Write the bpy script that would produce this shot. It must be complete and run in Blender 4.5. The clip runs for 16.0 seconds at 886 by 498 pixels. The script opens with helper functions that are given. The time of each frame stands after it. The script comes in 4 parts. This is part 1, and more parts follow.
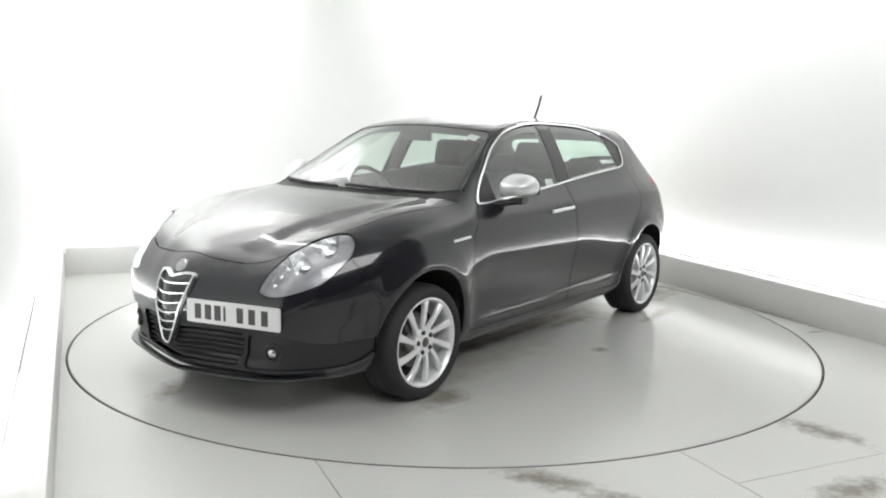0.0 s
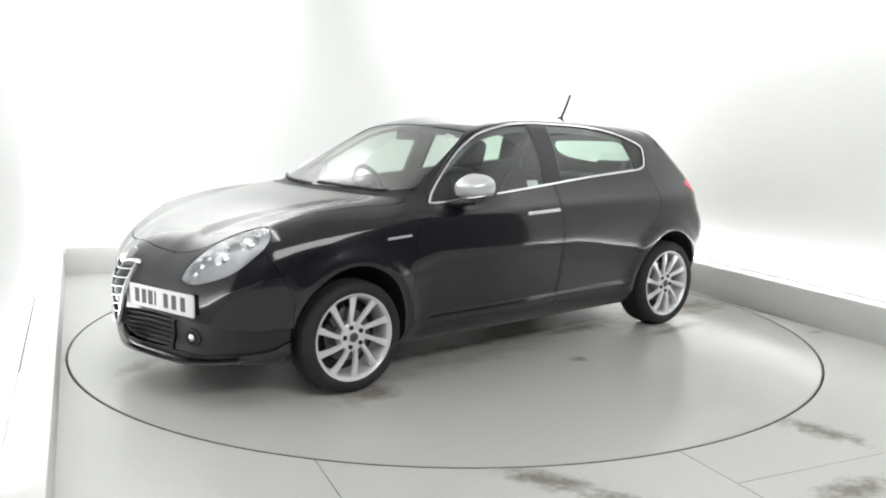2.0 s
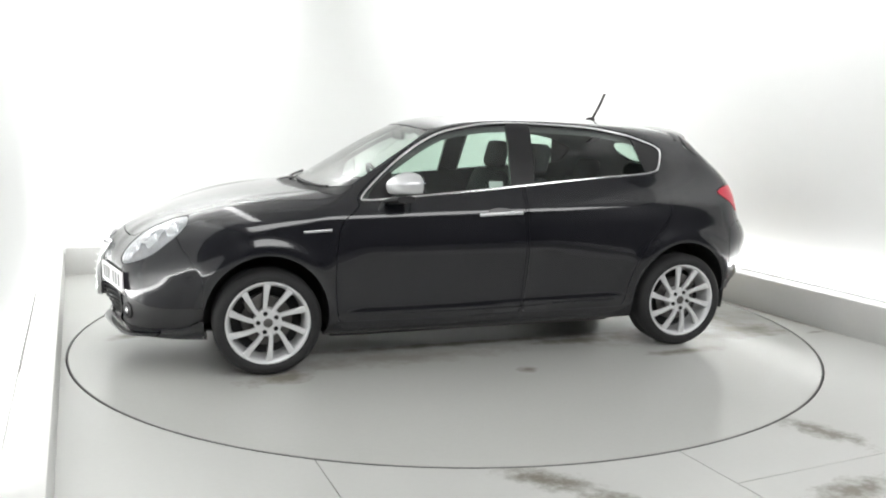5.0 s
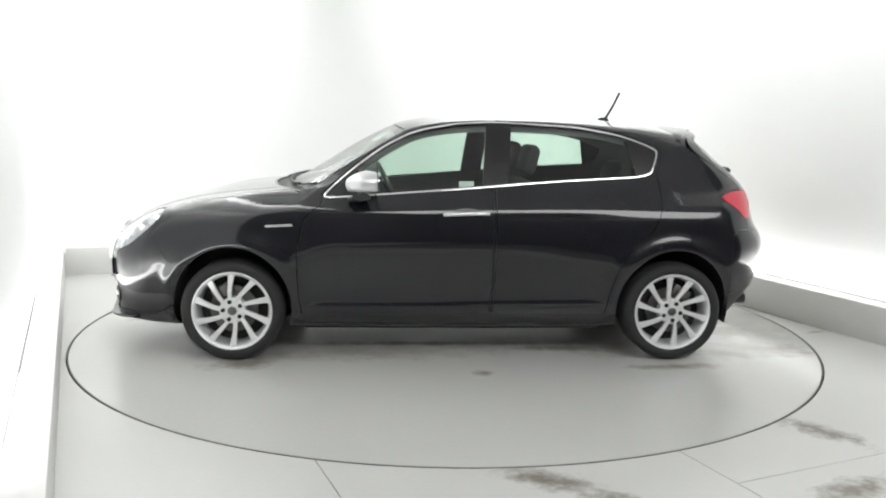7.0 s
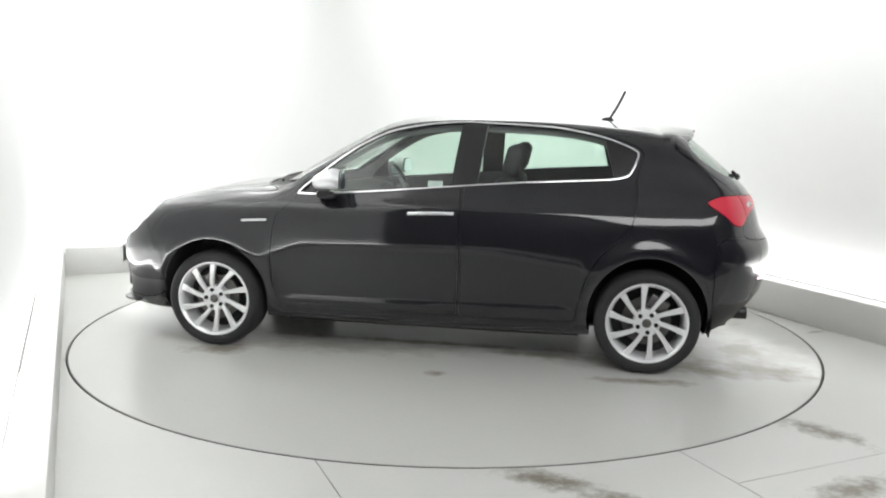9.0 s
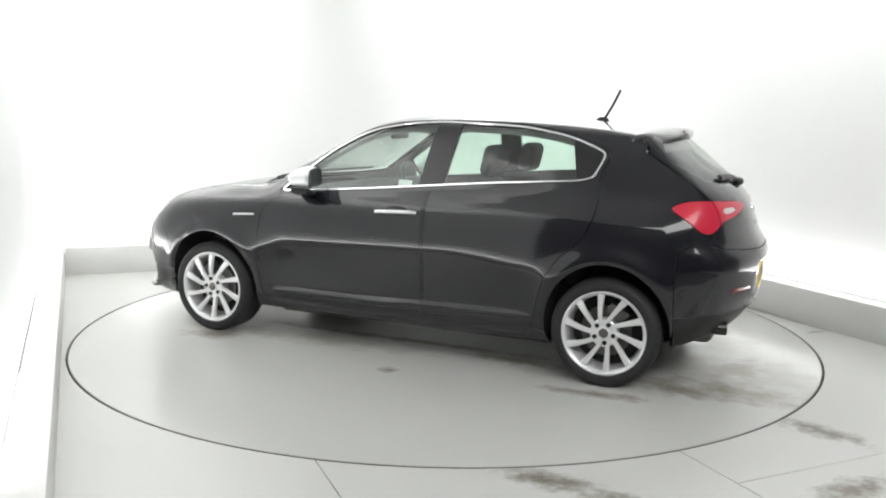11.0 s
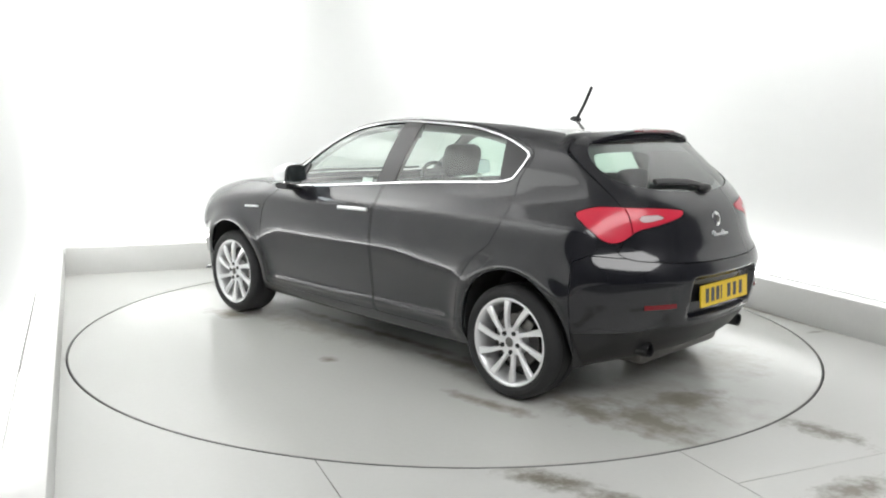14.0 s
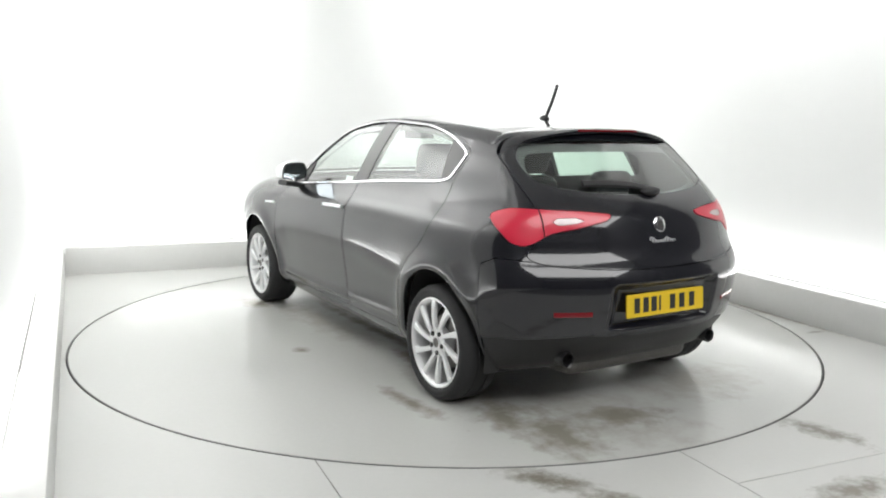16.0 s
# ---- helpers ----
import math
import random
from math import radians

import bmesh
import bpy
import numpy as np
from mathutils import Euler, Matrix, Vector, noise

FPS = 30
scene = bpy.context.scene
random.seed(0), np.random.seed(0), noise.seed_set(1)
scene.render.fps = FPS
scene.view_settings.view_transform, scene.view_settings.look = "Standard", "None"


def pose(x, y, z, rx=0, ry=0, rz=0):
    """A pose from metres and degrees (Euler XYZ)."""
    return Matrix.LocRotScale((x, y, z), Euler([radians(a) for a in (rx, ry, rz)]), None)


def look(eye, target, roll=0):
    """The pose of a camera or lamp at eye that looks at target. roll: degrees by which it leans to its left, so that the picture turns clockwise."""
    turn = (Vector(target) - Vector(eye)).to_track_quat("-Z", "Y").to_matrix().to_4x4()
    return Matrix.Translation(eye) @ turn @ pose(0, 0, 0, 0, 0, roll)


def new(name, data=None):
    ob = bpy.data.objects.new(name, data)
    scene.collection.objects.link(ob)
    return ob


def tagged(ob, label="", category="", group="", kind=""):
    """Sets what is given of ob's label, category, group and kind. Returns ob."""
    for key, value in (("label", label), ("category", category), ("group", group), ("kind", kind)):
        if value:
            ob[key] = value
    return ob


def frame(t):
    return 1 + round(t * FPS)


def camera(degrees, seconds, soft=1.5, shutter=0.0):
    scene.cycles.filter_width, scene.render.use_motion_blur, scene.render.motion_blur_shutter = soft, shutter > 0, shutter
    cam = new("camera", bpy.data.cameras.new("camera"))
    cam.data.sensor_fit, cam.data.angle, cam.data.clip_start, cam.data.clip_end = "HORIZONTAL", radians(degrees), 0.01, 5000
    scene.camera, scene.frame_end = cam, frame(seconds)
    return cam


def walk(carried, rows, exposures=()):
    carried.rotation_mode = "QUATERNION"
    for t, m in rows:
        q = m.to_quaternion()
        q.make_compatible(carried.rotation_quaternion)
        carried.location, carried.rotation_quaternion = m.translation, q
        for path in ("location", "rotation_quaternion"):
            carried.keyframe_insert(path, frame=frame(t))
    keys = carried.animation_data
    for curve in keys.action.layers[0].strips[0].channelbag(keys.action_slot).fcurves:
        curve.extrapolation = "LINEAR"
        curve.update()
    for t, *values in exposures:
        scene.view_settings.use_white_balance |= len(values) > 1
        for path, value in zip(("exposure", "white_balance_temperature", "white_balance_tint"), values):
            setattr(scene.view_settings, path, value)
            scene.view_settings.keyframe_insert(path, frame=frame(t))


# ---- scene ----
cam = camera(56.35, 16.0, soft=2.0)
VIEW = Matrix.Translation((0, -5.698, 1.431)) @ pose(0, 0, 0, 81.101, 0, 0.246) @ pose(0, 0, 0, 0, 0, 1.06)
walk(cam, [(0.0, VIEW), (16.0, VIEW)], exposures=[(0.0, 0.36), (16.0, 0.36)])

# ---- light: lamps under the studio's ceiling, washing its white walls, and one added fill panel in front of the turntable ----
ROOM = pose(0, 0, 0, 0, 0, 24.2)
world = bpy.data.worlds.new("world")
scene.world = world
world.use_nodes = True
world.node_tree.nodes["Background"].inputs["Color"].default_value = (0.9, 0.95, 1.0, 1)
world.node_tree.nodes["Background"].inputs["Strength"].default_value = 0.02


def area_lamp(name, eye, target, size, size_y, watts, colour=(1.0, 1.0, 0.995)):
    lamp = bpy.data.lights.new(name, "AREA")
    lamp.shape, lamp.size, lamp.size_y, lamp.energy, lamp.color = "RECTANGLE", size, size_y, watts, colour
    ob = new(name, lamp)
    ob.matrix_world = ROOM @ look(eye, target)
    return ob


area_lamp("lamp_west", (-1.75, -0.3, 3.15), (-2.62, -0.3, 2.78), 3.6, 0.5, 41)
area_lamp("lamp_east", (1.75, -0.4, 3.15), (2.66, -0.4, 2.78), 3.6, 0.5, 19)
area_lamp("lamp_northwest", (-1.5, 1.8, 3.15), (-2.4, 2.7, 2.72), 1.6, 0.5, 44)
area_lamp("lamp_northeast", (1.5, 1.8, 3.15), (2.4, 2.7, 2.72), 1.6, 0.5, 25)
# unseen fill panel, added to brighten the near floor and the car
area_lamp("fill_front", (0.2, -4.6, 3.55), (0.2, -4.2, 0.0), 5.0, 3.9, 275)
# strips lying on the kerbs that light the walls from their foot
area_lamp("strip_west", (-2.555, -0.1, 0.262), (-2.60, -0.1, 1.2), 4.5, 0.12, 16)
area_lamp("strip_east", (2.595, -0.1, 0.268), (2.64, -0.1, 1.2), 4.5, 0.12, 18)
area_lamp("strip_north", (0.0, 2.835, 0.262), (0.0, 2.88, 1.2), 3.9, 0.12, 14)


# ---- materials ----
def material(name, colour, rough=0.5, metal=0.0, coat=0.0, grain=0.0, grain_size=60.0, stain=0.0, stain_colour=(0.1, 0.09, 0.07), stain_size=1.2,
             bump=0.0, alpha=1.0, glow=0.0):
    """A Principled material with fine grain and larger stains."""
    m = bpy.data.materials.new(name)
    m.use_nodes = True
    n, link = m.node_tree.nodes, m.node_tree.links
    p = n["Principled BSDF"]
    p.inputs["Base Color"].default_value = (*colour, 1)
    p.inputs["Roughness"].default_value = rough
    p.inputs["Metallic"].default_value = metal
    p.inputs["Coat Weight"].default_value = coat
    p.inputs["Coat Roughness"].default_value = 0.03
    if glow:
        p.inputs["Emission Color"].default_value = (*colour, 1)
        p.inputs["Emission Strength"].default_value = glow
    if not (grain or stain or bump):
        return m
    where = n.new("ShaderNodeTexCoord").outputs["Object"]

    def noise_of(size, detail=6.0):
        t = n.new("ShaderNodeTexNoise")
        t.inputs["Scale"].default_value, t.inputs["Detail"].default_value = size, detail
        link.new(where, t.inputs["Vector"])
        return t.outputs["Fac"]

    fine = noise_of(grain_size)
    wide = noise_of(stain_size)
    mix = n.new("ShaderNodeMix")
    mix.data_type = "RGBA"
    mix.inputs["A"].default_value = (*[c * (1 - grain) for c in colour], 1)
    mix.inputs["B"].default_value = (*[min(1, c * (1 + grain)) for c in colour], 1)
    link.new(fine, mix.inputs["Factor"])
    out = mix.outputs["Result"]
    if stain:
        ramp = n.new("ShaderNodeMapRange")
        ramp.inputs["From Min"].default_value, ramp.inputs["From Max"].default_value = 0.50, 0.75
        ramp.inputs["To Max"].default_value = stain
        link.new(wide, ramp.inputs["Value"])
        over = n.new("ShaderNodeMix")
        over.data_type = "RGBA"
        over.inputs["B"].default_value = (*stain_colour, 1)
        link.new(ramp.outputs["Result"], over.inputs["Factor"])
        link.new(out, over.inputs["A"])
        out = over.outputs["Result"]
    link.new(out, p.inputs["Base Color"])
    rr = n.new("ShaderNodeMapRange")
    rr.inputs["To Min"].default_value, rr.inputs["To Max"].default_value = max(0, rough - 0.06), min(1, rough + 0.08)
    link.new(wide, rr.inputs["Value"])
    link.new(rr.outputs["Result"], p.inputs["Roughness"])
    if bump:
        b = n.new("ShaderNodeBump")
        b.inputs["Strength"].default_value, b.inputs["Distance"].default_value = bump, 0.002
        link.new(fine, b.inputs["Height"])
        link.new(b.outputs["Normal"], p.inputs["Normal"])
    return m


def patches(m, spots, colour, strength, size=7.0):
    """Dirt on a floor, some of it with painted shade: worn, streaky patches round the given places (x, y, half length,
    half width, turn in degrees).
    """
    n, link = m.node_tree.nodes, m.node_tree.links
    p = n["Principled BSDF"]
    base = p.inputs["Base Color"].links[0].from_socket
    where = n.new("ShaderNodeTexCoord").outputs["Object"]
    rough_noise = n.new("ShaderNodeTexNoise")
    rough_noise.inputs["Scale"].default_value, rough_noise.inputs["Detail"].default_value = size, 10.0
    rough_noise.inputs["Roughness"].default_value = 0.65
    link.new(where, rough_noise.inputs["Vector"])
    total = None
    for x, y, a, b, turn in spots:
        mp = n.new("ShaderNodeMapping")
        mp.vector_type = "TEXTURE"
        mp.inputs["Location"].default_value = (x, y, 0)
        mp.inputs["Rotation"].default_value = (0, 0, radians(turn))
        mp.inputs["Scale"].default_value = (a, b, 10)
        link.new(where, mp.inputs["Vector"])
        ln = n.new("ShaderNodeVectorMath")
        ln.operation = "LENGTH"
        link.new(mp.outputs["Vector"], ln.inputs[0])
        add = n.new("ShaderNodeMath")
        add.operation = "MULTIPLY_ADD"
        link.new(rough_noise.outputs["Fac"], add.inputs[0])
        add.inputs[1].default_value = 2.4
        link.new(ln.outputs["Value"], add.inputs[2])
        rng = n.new("ShaderNodeMapRange")
        rng.inputs["From Min"].default_value, rng.inputs["From Max"].default_value = 2.25, 1.35
        rng.inputs["To Max"].default_value = strength
        link.new(add.outputs[0], rng.inputs["Value"])
        if total is None:
            total = rng.outputs["Result"]
        else:
            mx = n.new("ShaderNodeMath")
            mx.operation = "MAXIMUM"
            link.new(total, mx.inputs[0])
            link.new(rng.outputs["Result"], mx.inputs[1])
            total = mx.outputs[0]
    over = n.new("ShaderNodeMix")
    over.data_type = "RGBA"
    over.inputs["B"].default_value = (*colour, 1)
    link.new(total, over.inputs["Factor"])
    link.new(base, over.inputs["A"])
    link.new(over.outputs["Result"], p.inputs["Base Color"])
    return m


def glass(name, colour, rough=0.0, face=0.075, edge_power=4.0):
    """A thin pane: mostly clear, tinted, with a mirror gloss."""
    m = bpy.data.materials.new(name)
    m.use_nodes = True
    n, link = m.node_tree.nodes, m.node_tree.links
    n.remove(n["Principled BSDF"])
    clear, gloss, mix, edge, power, scale = (n.new("ShaderNode" + k) for k in ("BsdfTransparent", "BsdfGlossy", "MixShader", "LayerWeight", "Math", "Math"))
    clear.inputs["Color"].default_value = (*colour, 1)
    gloss.inputs["Roughness"].default_value = rough
    power.operation, scale.operation = "POWER", "MULTIPLY_ADD"
    edge.inputs["Blend"].default_value = 0.5
    power.inputs[1].default_value, scale.inputs[1].default_value, scale.inputs[2].default_value = edge_power, 0.85, face
    link.new(edge.outputs["Facing"], power.inputs[0])
    link.new(power.outputs[0], scale.inputs[0])
    link.new(scale.outputs[0], mix.inputs[0])
    link.new(clear.outputs[0], mix.inputs[1])
    link.new(gloss.outputs[0], mix.inputs[2])
    link.new(mix.outputs[0], n["Material Output"].inputs["Surface"])
    return m


WALL = material("white_wall_paint", (0.83, 0.84, 0.83), 0.7, grain=0.01, grain_size=9, stain=0.03, stain_colour=(0.7, 0.7, 0.68), stain_size=0.8)
KERB = material("grey_kerb_paint", (0.64, 0.64, 0.625), 0.55, grain=0.03, grain_size=30, stain=0.15, stain_colour=(0.5, 0.5, 0.48), stain_size=2.5, bump=0.2)
FLOOR = material("grey_floor_paint", (0.475, 0.48, 0.462), 0.37, grain=0.03, grain_size=40, stain=0.10, stain_colour=(0.40, 0.40, 0.37), stain_size=1.1, bump=0.12)
TABLE = material("turntable_paint", (0.47, 0.475, 0.453), 0.20, grain=0.03, grain_size=40, stain=0.12, stain_colour=(0.40, 0.40, 0.36), stain_size=1.3, bump=0.12)
UNSEEN_FLOOR = material("dark_unseen_floor", (0.11, 0.11, 0.108), 0.6, grain=0.1, grain_size=20, stain=0.3, stain_colour=(0.07, 0.07, 0.068))
# near-black for joints and liners, and as painted shade in recesses
GAP = material("gap_and_shade_black", (0.02, 0.02, 0.02), 0.9)
CEILING = material("white_ceiling_paint", (0.72, 0.72, 0.72), 0.8, grain=0.05, grain_size=4)
DARK = material("dark_hall_paint", (0.07, 0.07, 0.075), 0.8, grain=0.2, grain_size=5)
PAINT = material("black_car_paint", (0.0065, 0.0068, 0.0100), 0.35, coat=1.0, grain=0.25, grain_size=900)
PAINT.node_tree.nodes["Principled BSDF"].inputs["Specular IOR Level"].default_value = 0.12
PAINT.node_tree.nodes["Principled BSDF"].inputs["Coat Roughness"].default_value = 0.075
PAINT.node_tree.nodes["Principled BSDF"].inputs["Coat IOR"].default_value = 1.6
BLACK = material("black_plastic", (0.012, 0.012, 0.013), 0.45, grain=0.2, grain_size=300, bump=0.1)
GLOSSBLACK = material("gloss_black_trim", (0.008, 0.008, 0.009), 0.30, coat=0.15)
RUBBER = material("tyre_rubber", (0.016, 0.016, 0.017), 0.72, grain=0.25, grain_size=120, bump=0.25)
CHROME = material("chrome", (0.86, 0.86, 0.87), 0.10, metal=1.0)
SATIN = material("satin_silver", (0.74, 0.75, 0.76), 0.24, metal=1.0, grain=0.03, grain_size=400)
ALLOY = material("silver_alloy", (0.74, 0.745, 0.755), 0.32, metal=0.35, coat=0.5, grain=0.04, grain_size=300)
CAP = material("silver_mirror_paint", (0.70, 0.71, 0.72), 0.30, metal=0.55, grain=0.03, grain_size=300)
STEEL = material("brake_steel", (0.16, 0.155, 0.15), 0.42, metal=1.0, grain=0.2, grain_size=60)
TRIM = material("dark_cabin_cloth", (0.035, 0.035, 0.038), 0.85, grain=0.08, grain_size=120, bump=0.1)
LINING = material("grey_roof_lining", (0.16, 0.16, 0.165), 0.9, grain=0.1, grain_size=200)
GLASS = glass("green_tinted_glass", (0.75, 0.87, 0.80), face=0.085, edge_power=3.2)
SCREEN = glass("clear_windscreen_glass", (0.86, 0.92, 0.88), face=0.10, edge_power=2.6)
LENS = glass("clear_lamp_lens", (0.93, 0.94, 0.95))
RED = material("red_lamp_lens", (0.58, 0.020, 0.05), 0.28, coat=0.35)
DARKRED = material("dark_red_lens", (0.16, 0.004, 0.008), 0.15, coat=1.0)
CLEARLAMP = material("clear_lamp_plastic", (0.60, 0.48, 0.48), 0.12, coat=1.0)
WHITE = material("white_plate", (0.60, 0.60, 0.595), 0.5, coat=0.0, grain=0.02, grain_size=80)
YELLOW = material("yellow_plate", (0.72, 0.50, 0.03), 0.55, coat=0.0, grain=0.02, grain_size=80)
INK = material("black_plate_ink", (0.02, 0.02, 0.02), 0.5)
YELLOW.node_tree.nodes["Principled BSDF"].inputs["Specular IOR Level"].default_value = 0.2
STICKER = material("white_sticker", (0.75, 0.76, 0.76), 0.6)
patches(FLOOR, [(-0.64, -2.50, 0.26, 0.10, -50), (-0.48, -2.78, 0.24, 0.10, -45), (0.85, -2.50, 0.26, 0.10, -72), (0.45, -3.02, 0.25, 0.10, 5), (2.38, -1.08, 0.10, 0.03, 0), (2.49, -0.5, 0.9, 0.035, 90),
                (2.35, 0.3, 0.35, 0.10, 80)], (0.13, 0.115, 0.085), 0.9, 15.0)
# dirt with painted shade: long streak under the car, patches behind its tail
patches(TABLE, [(-2.02, 0.63, 0.42, 0.18, -14), (-1.72, 0.72, 0.30, 0.13, -20), (-1.98, 0.20, 0.26, 0.16, 70), (2.08, -0.22, 0.20, 0.09, 35), (-0.72, 0.62, 0.36, 0.08, 0), (0.0, 0.50, 1.1, 0.06, 0), (1.25, 0.95, 0.25, 0.12, 15), (-1.30, 1.02, 0.35, 0.07, 4), (-0.15, 1.14, 0.07, 0.06, 0)], (0.17, 0.15, 0.11), 0.75)
patches(TABLE, [(-1.92, 0.28, 0.50, 0.38, 15), (-1.25, 0.62, 0.75, 0.26, -6), (0.55, 0.72, 0.9, 0.18, 3), (-1.75, -0.55, 0.35, 0.45, 10)], (0.25, 0.23, 0.185), 0.45)


# ---- the car's body as a smooth solid: x forward, y to its left, z up, origin on the ground between the axles ----
def curve(*pts, n=400):
    """A smooth curve through (a, b) points, as a function of a."""
    p = np.array(pts, float)
    a, b = p[:, 0], p[:, 1]
    h, d = np.diff(a), np.diff(b) / np.diff(a)
    m = np.concatenate([[d[0]], (d[:-1] * h[1:] + d[1:] * h[:-1]) / (h[1:] + h[:-1]), [d[-1]]])
    q = np.linspace(a[0], a[-1], n)
    i = np.clip(np.searchsorted(a, q) - 1, 0, len(a) - 2)
    t = (q - a[i]) / h[i]
    v = ((1 + 2 * t) * (1 - t) ** 2 * b[i] + t * (1 - t) ** 2 * h[i] * m[i]
         + t * t * (3 - 2 * t) * b[i + 1] + t * t * (t - 1) * h[i] * m[i + 1])
    return lambda x: np.interp(x, q, v)


def smax(a, b, k):
    h = np.maximum(k - np.abs(a - b), 0) / k
    return np.maximum(a, b) + h * h * k * 0.25


def ease(a, b, x):
    t = np.clip((x - a) / (b - a), 0, 1)
    return t * t * (3 - 2 * t)


WB, HUB, ARCH = 1.317, 0.300, 0.315
# height of the centre line: bonnet, windscreen, roof, rear glass
TOP = curve((-2.30, 0.72), (-2.05, 0.985), (-1.93, 1.08), (-1.78, 1.20), (-1.62, 1.325), (-1.56, 1.370), (-1.39, 1.407), (-1.07, 1.443),
            (-0.80, 1.458), (-0.41, 1.466), (-0.14, 1.461), (0.13, 1.447), (0.36, 1.402), (0.60, 1.285), (0.82, 1.150),
            (0.98, 1.055), (1.06, 1.028), (1.16, 1.012), (1.35, 0.989), (1.50, 0.965), (1.69, 0.921), (1.88, 0.860), (2.06, 0.777),
            (2.20, 0.690), (2.40, 0.53))
SLOPE = lambda x: (TOP(x + 0.03) - TOP(x - 0.03)) / 0.06
# half width against height, amidships
SIDE = curve((0.10, 0.73), (0.20, 0.790), (0.27, 0.820), (0.33, 0.830), (0.40, 0.8395), (0.50, 0.855), (0.60, 0.8695), (0.645, 0.877), (0.672, 0.880), (0.70, 0.8808), (0.78, 0.8745),
             (0.86, 0.860), (0.92, 0.838), (0.97, 0.805), (1.02, 0.772), (1.10, 0.730), (1.20, 0.680), (1.30, 0.622), (1.40, 0.555), (1.50, 0.47))
# how far the flanks draw in along the car, low and high
PLAN = curve((-2.3, -0.30), (-2.0, -0.135), (-1.75, -0.045), (-1.5, -0.008), (-1.2, 0.006), (-0.7, 0.0), (0.4, 0.0), (0.9, 0.0), (1.25, 0.008), (1.55, -0.004),
             (1.75, -0.035), (1.95, -0.10), (2.3, -0.30))
CABIN = curve((-2.3, -0.22), (-1.9, -0.12), (-1.6, -0.055), (-1.25, -0.012), (-0.8, 0.006), (-0.3, 0.008), (0.3, 0.0), (0.8, -0.03), (1.2, -0.06), (2.3, -0.1))
# nose and tail against height
NOSE = curve((0.05, 2.00), (0.16, 2.13), (0.22, 2.185), (0.30, 2.185), (0.42, 2.195), (0.52, 2.207), (0.60, 2.205), (0.68, 2.19), (0.76, 2.155), (0.9, 2.05))
TAIL = curve((0.05, -1.78), (0.18, -1.86), (0.26, -1.92), (0.34, -1.985), (0.42, -2.040), (0.47, -2.057), (0.60, -2.082), (0.69, -2.088), (0.74, -2.07), (0.80, -2.03), (0.90, -1.995),
             (1.00, -1.965), (1.06, -1.935), (1.2, -1.80), (1.5, -1.5))
# the foot of the body
FOOT = curve((-2.2, 0.31), (-2.0, 0.29), (-1.85, 0.25), (-1.6, 0.205), (-1.0, 0.185), (1.0, 0.185), (1.6, 0.19), (2.0, 0.20), (2.3, 0.20))


def solid(p):
    """Below zero inside the body, about metres outside it."""
    x, y, z = p[..., 0], np.abs(p[..., 1]), p[..., 2]
    # flank with its waist crease, flared arches and hollow door bottom
    high = ease(0.86, 1.12, z)
    fall = (0.075 * ease(-0.30, -1.0, x) + 0.06 * ease(0.72, 0.95, x)) * np.exp(-((z - 0.62) / 0.14) ** 2)
    y0 = SIDE(z + fall) + PLAN(x) * (1 - high) + CABIN(x) * high
    for hub in (WB, -WB):
        r = np.hypot(x - hub, (z - ARCH) * 0.96)
        y0 = y0 + (0.020 if hub < 0 else 0.018) * np.exp(-((r - 0.375) / 0.060) ** 2) * ease(0.2, 0.3, z)
    doors = ease(1.0, 0.75, x) * ease(-1.02, -0.75, x)
    y0 = y0 + doors * 0.0105 * np.exp(-((z - 0.322 - 0.02 * ease(0.3, -0.9, x)) / 0.020) ** 2)
    # shoulder line under the windows
    y0 = y0 + 0.0045 * np.exp(-((z - 0.895 - 0.02 * (0.2 - x)) / 0.035) ** 2) * ease(1.4, 0.7, x) * ease(-1.25, -0.6, x)
    flank = (y - y0) * 0.93
    # bonnet, glass and roof
    bow = np.where(x > 0, 0.20, -0.16) * y * y * ease(0.0, 0.5, np.abs(x + 0.1))
    xs = x + bow
    zt = TOP(xs)
    crown = 0.11 * ease(0.9, 0.4, x) * ease(-2.0, -1.5, x) + 0.035
    bonnet = ease(0.95, 1.2, x)
    ridge = 0.28 + 0.30 * ease(2.15, 1.0, x)
    zt = zt - crown * y * y * (1 - bonnet * 0.4)
    zt = zt + bonnet * (0.012 * ease(ridge + 0.09, ridge - 0.05, y) - 0.012 + 0.030 * ease(ridge, 0.76, y) - 0.02 * ease(0.70, 0.9, y))
    sl = SLOPE(xs)
    top = (z - zt) / np.sqrt(1 + sl * sl)
    # nose and tail, swept back to the corners
    sweep = 0.27 * np.sqrt(y * y + 0.01) - 0.027 + 1.6 * np.maximum(y - 0.55, 0) ** 2
    front = (x - NOSE(z) - 0.05 * np.exp(-(y / 0.11) ** 2) * ease(0.25, 0.36, z) + sweep) * 0.92
    sweep = 0.27 * (y / 0.8) ** 2.6
    recess = ease(0.36, 0.29, y) * ease(0.46, 0.49, z) * ease(0.69, 0.655, z)
    back = (TAIL(z) + 0.045 * recess - x + sweep) * 0.92
    f = smax(flank, top, 0.05 + 0.10 * ease(0.7, 1.2, x) + 0.05 * ease(-1.3, -1.7, x))
    f = smax(f, front, 0.14)
    f = smax(f, back, 0.10)
    return smax(f, FOOT(x) - z, 0.05)


def slope_of(p, e=2e-3):
    g = np.stack([solid(p + e * np.eye(3)[i]) - solid(p - e * np.eye(3)[i]) for i in range(3)], -1) / (2 * e)
    return g


def normals(p):
    g = slope_of(p)
    return g / np.linalg.norm(g, axis=-1, keepdims=True)


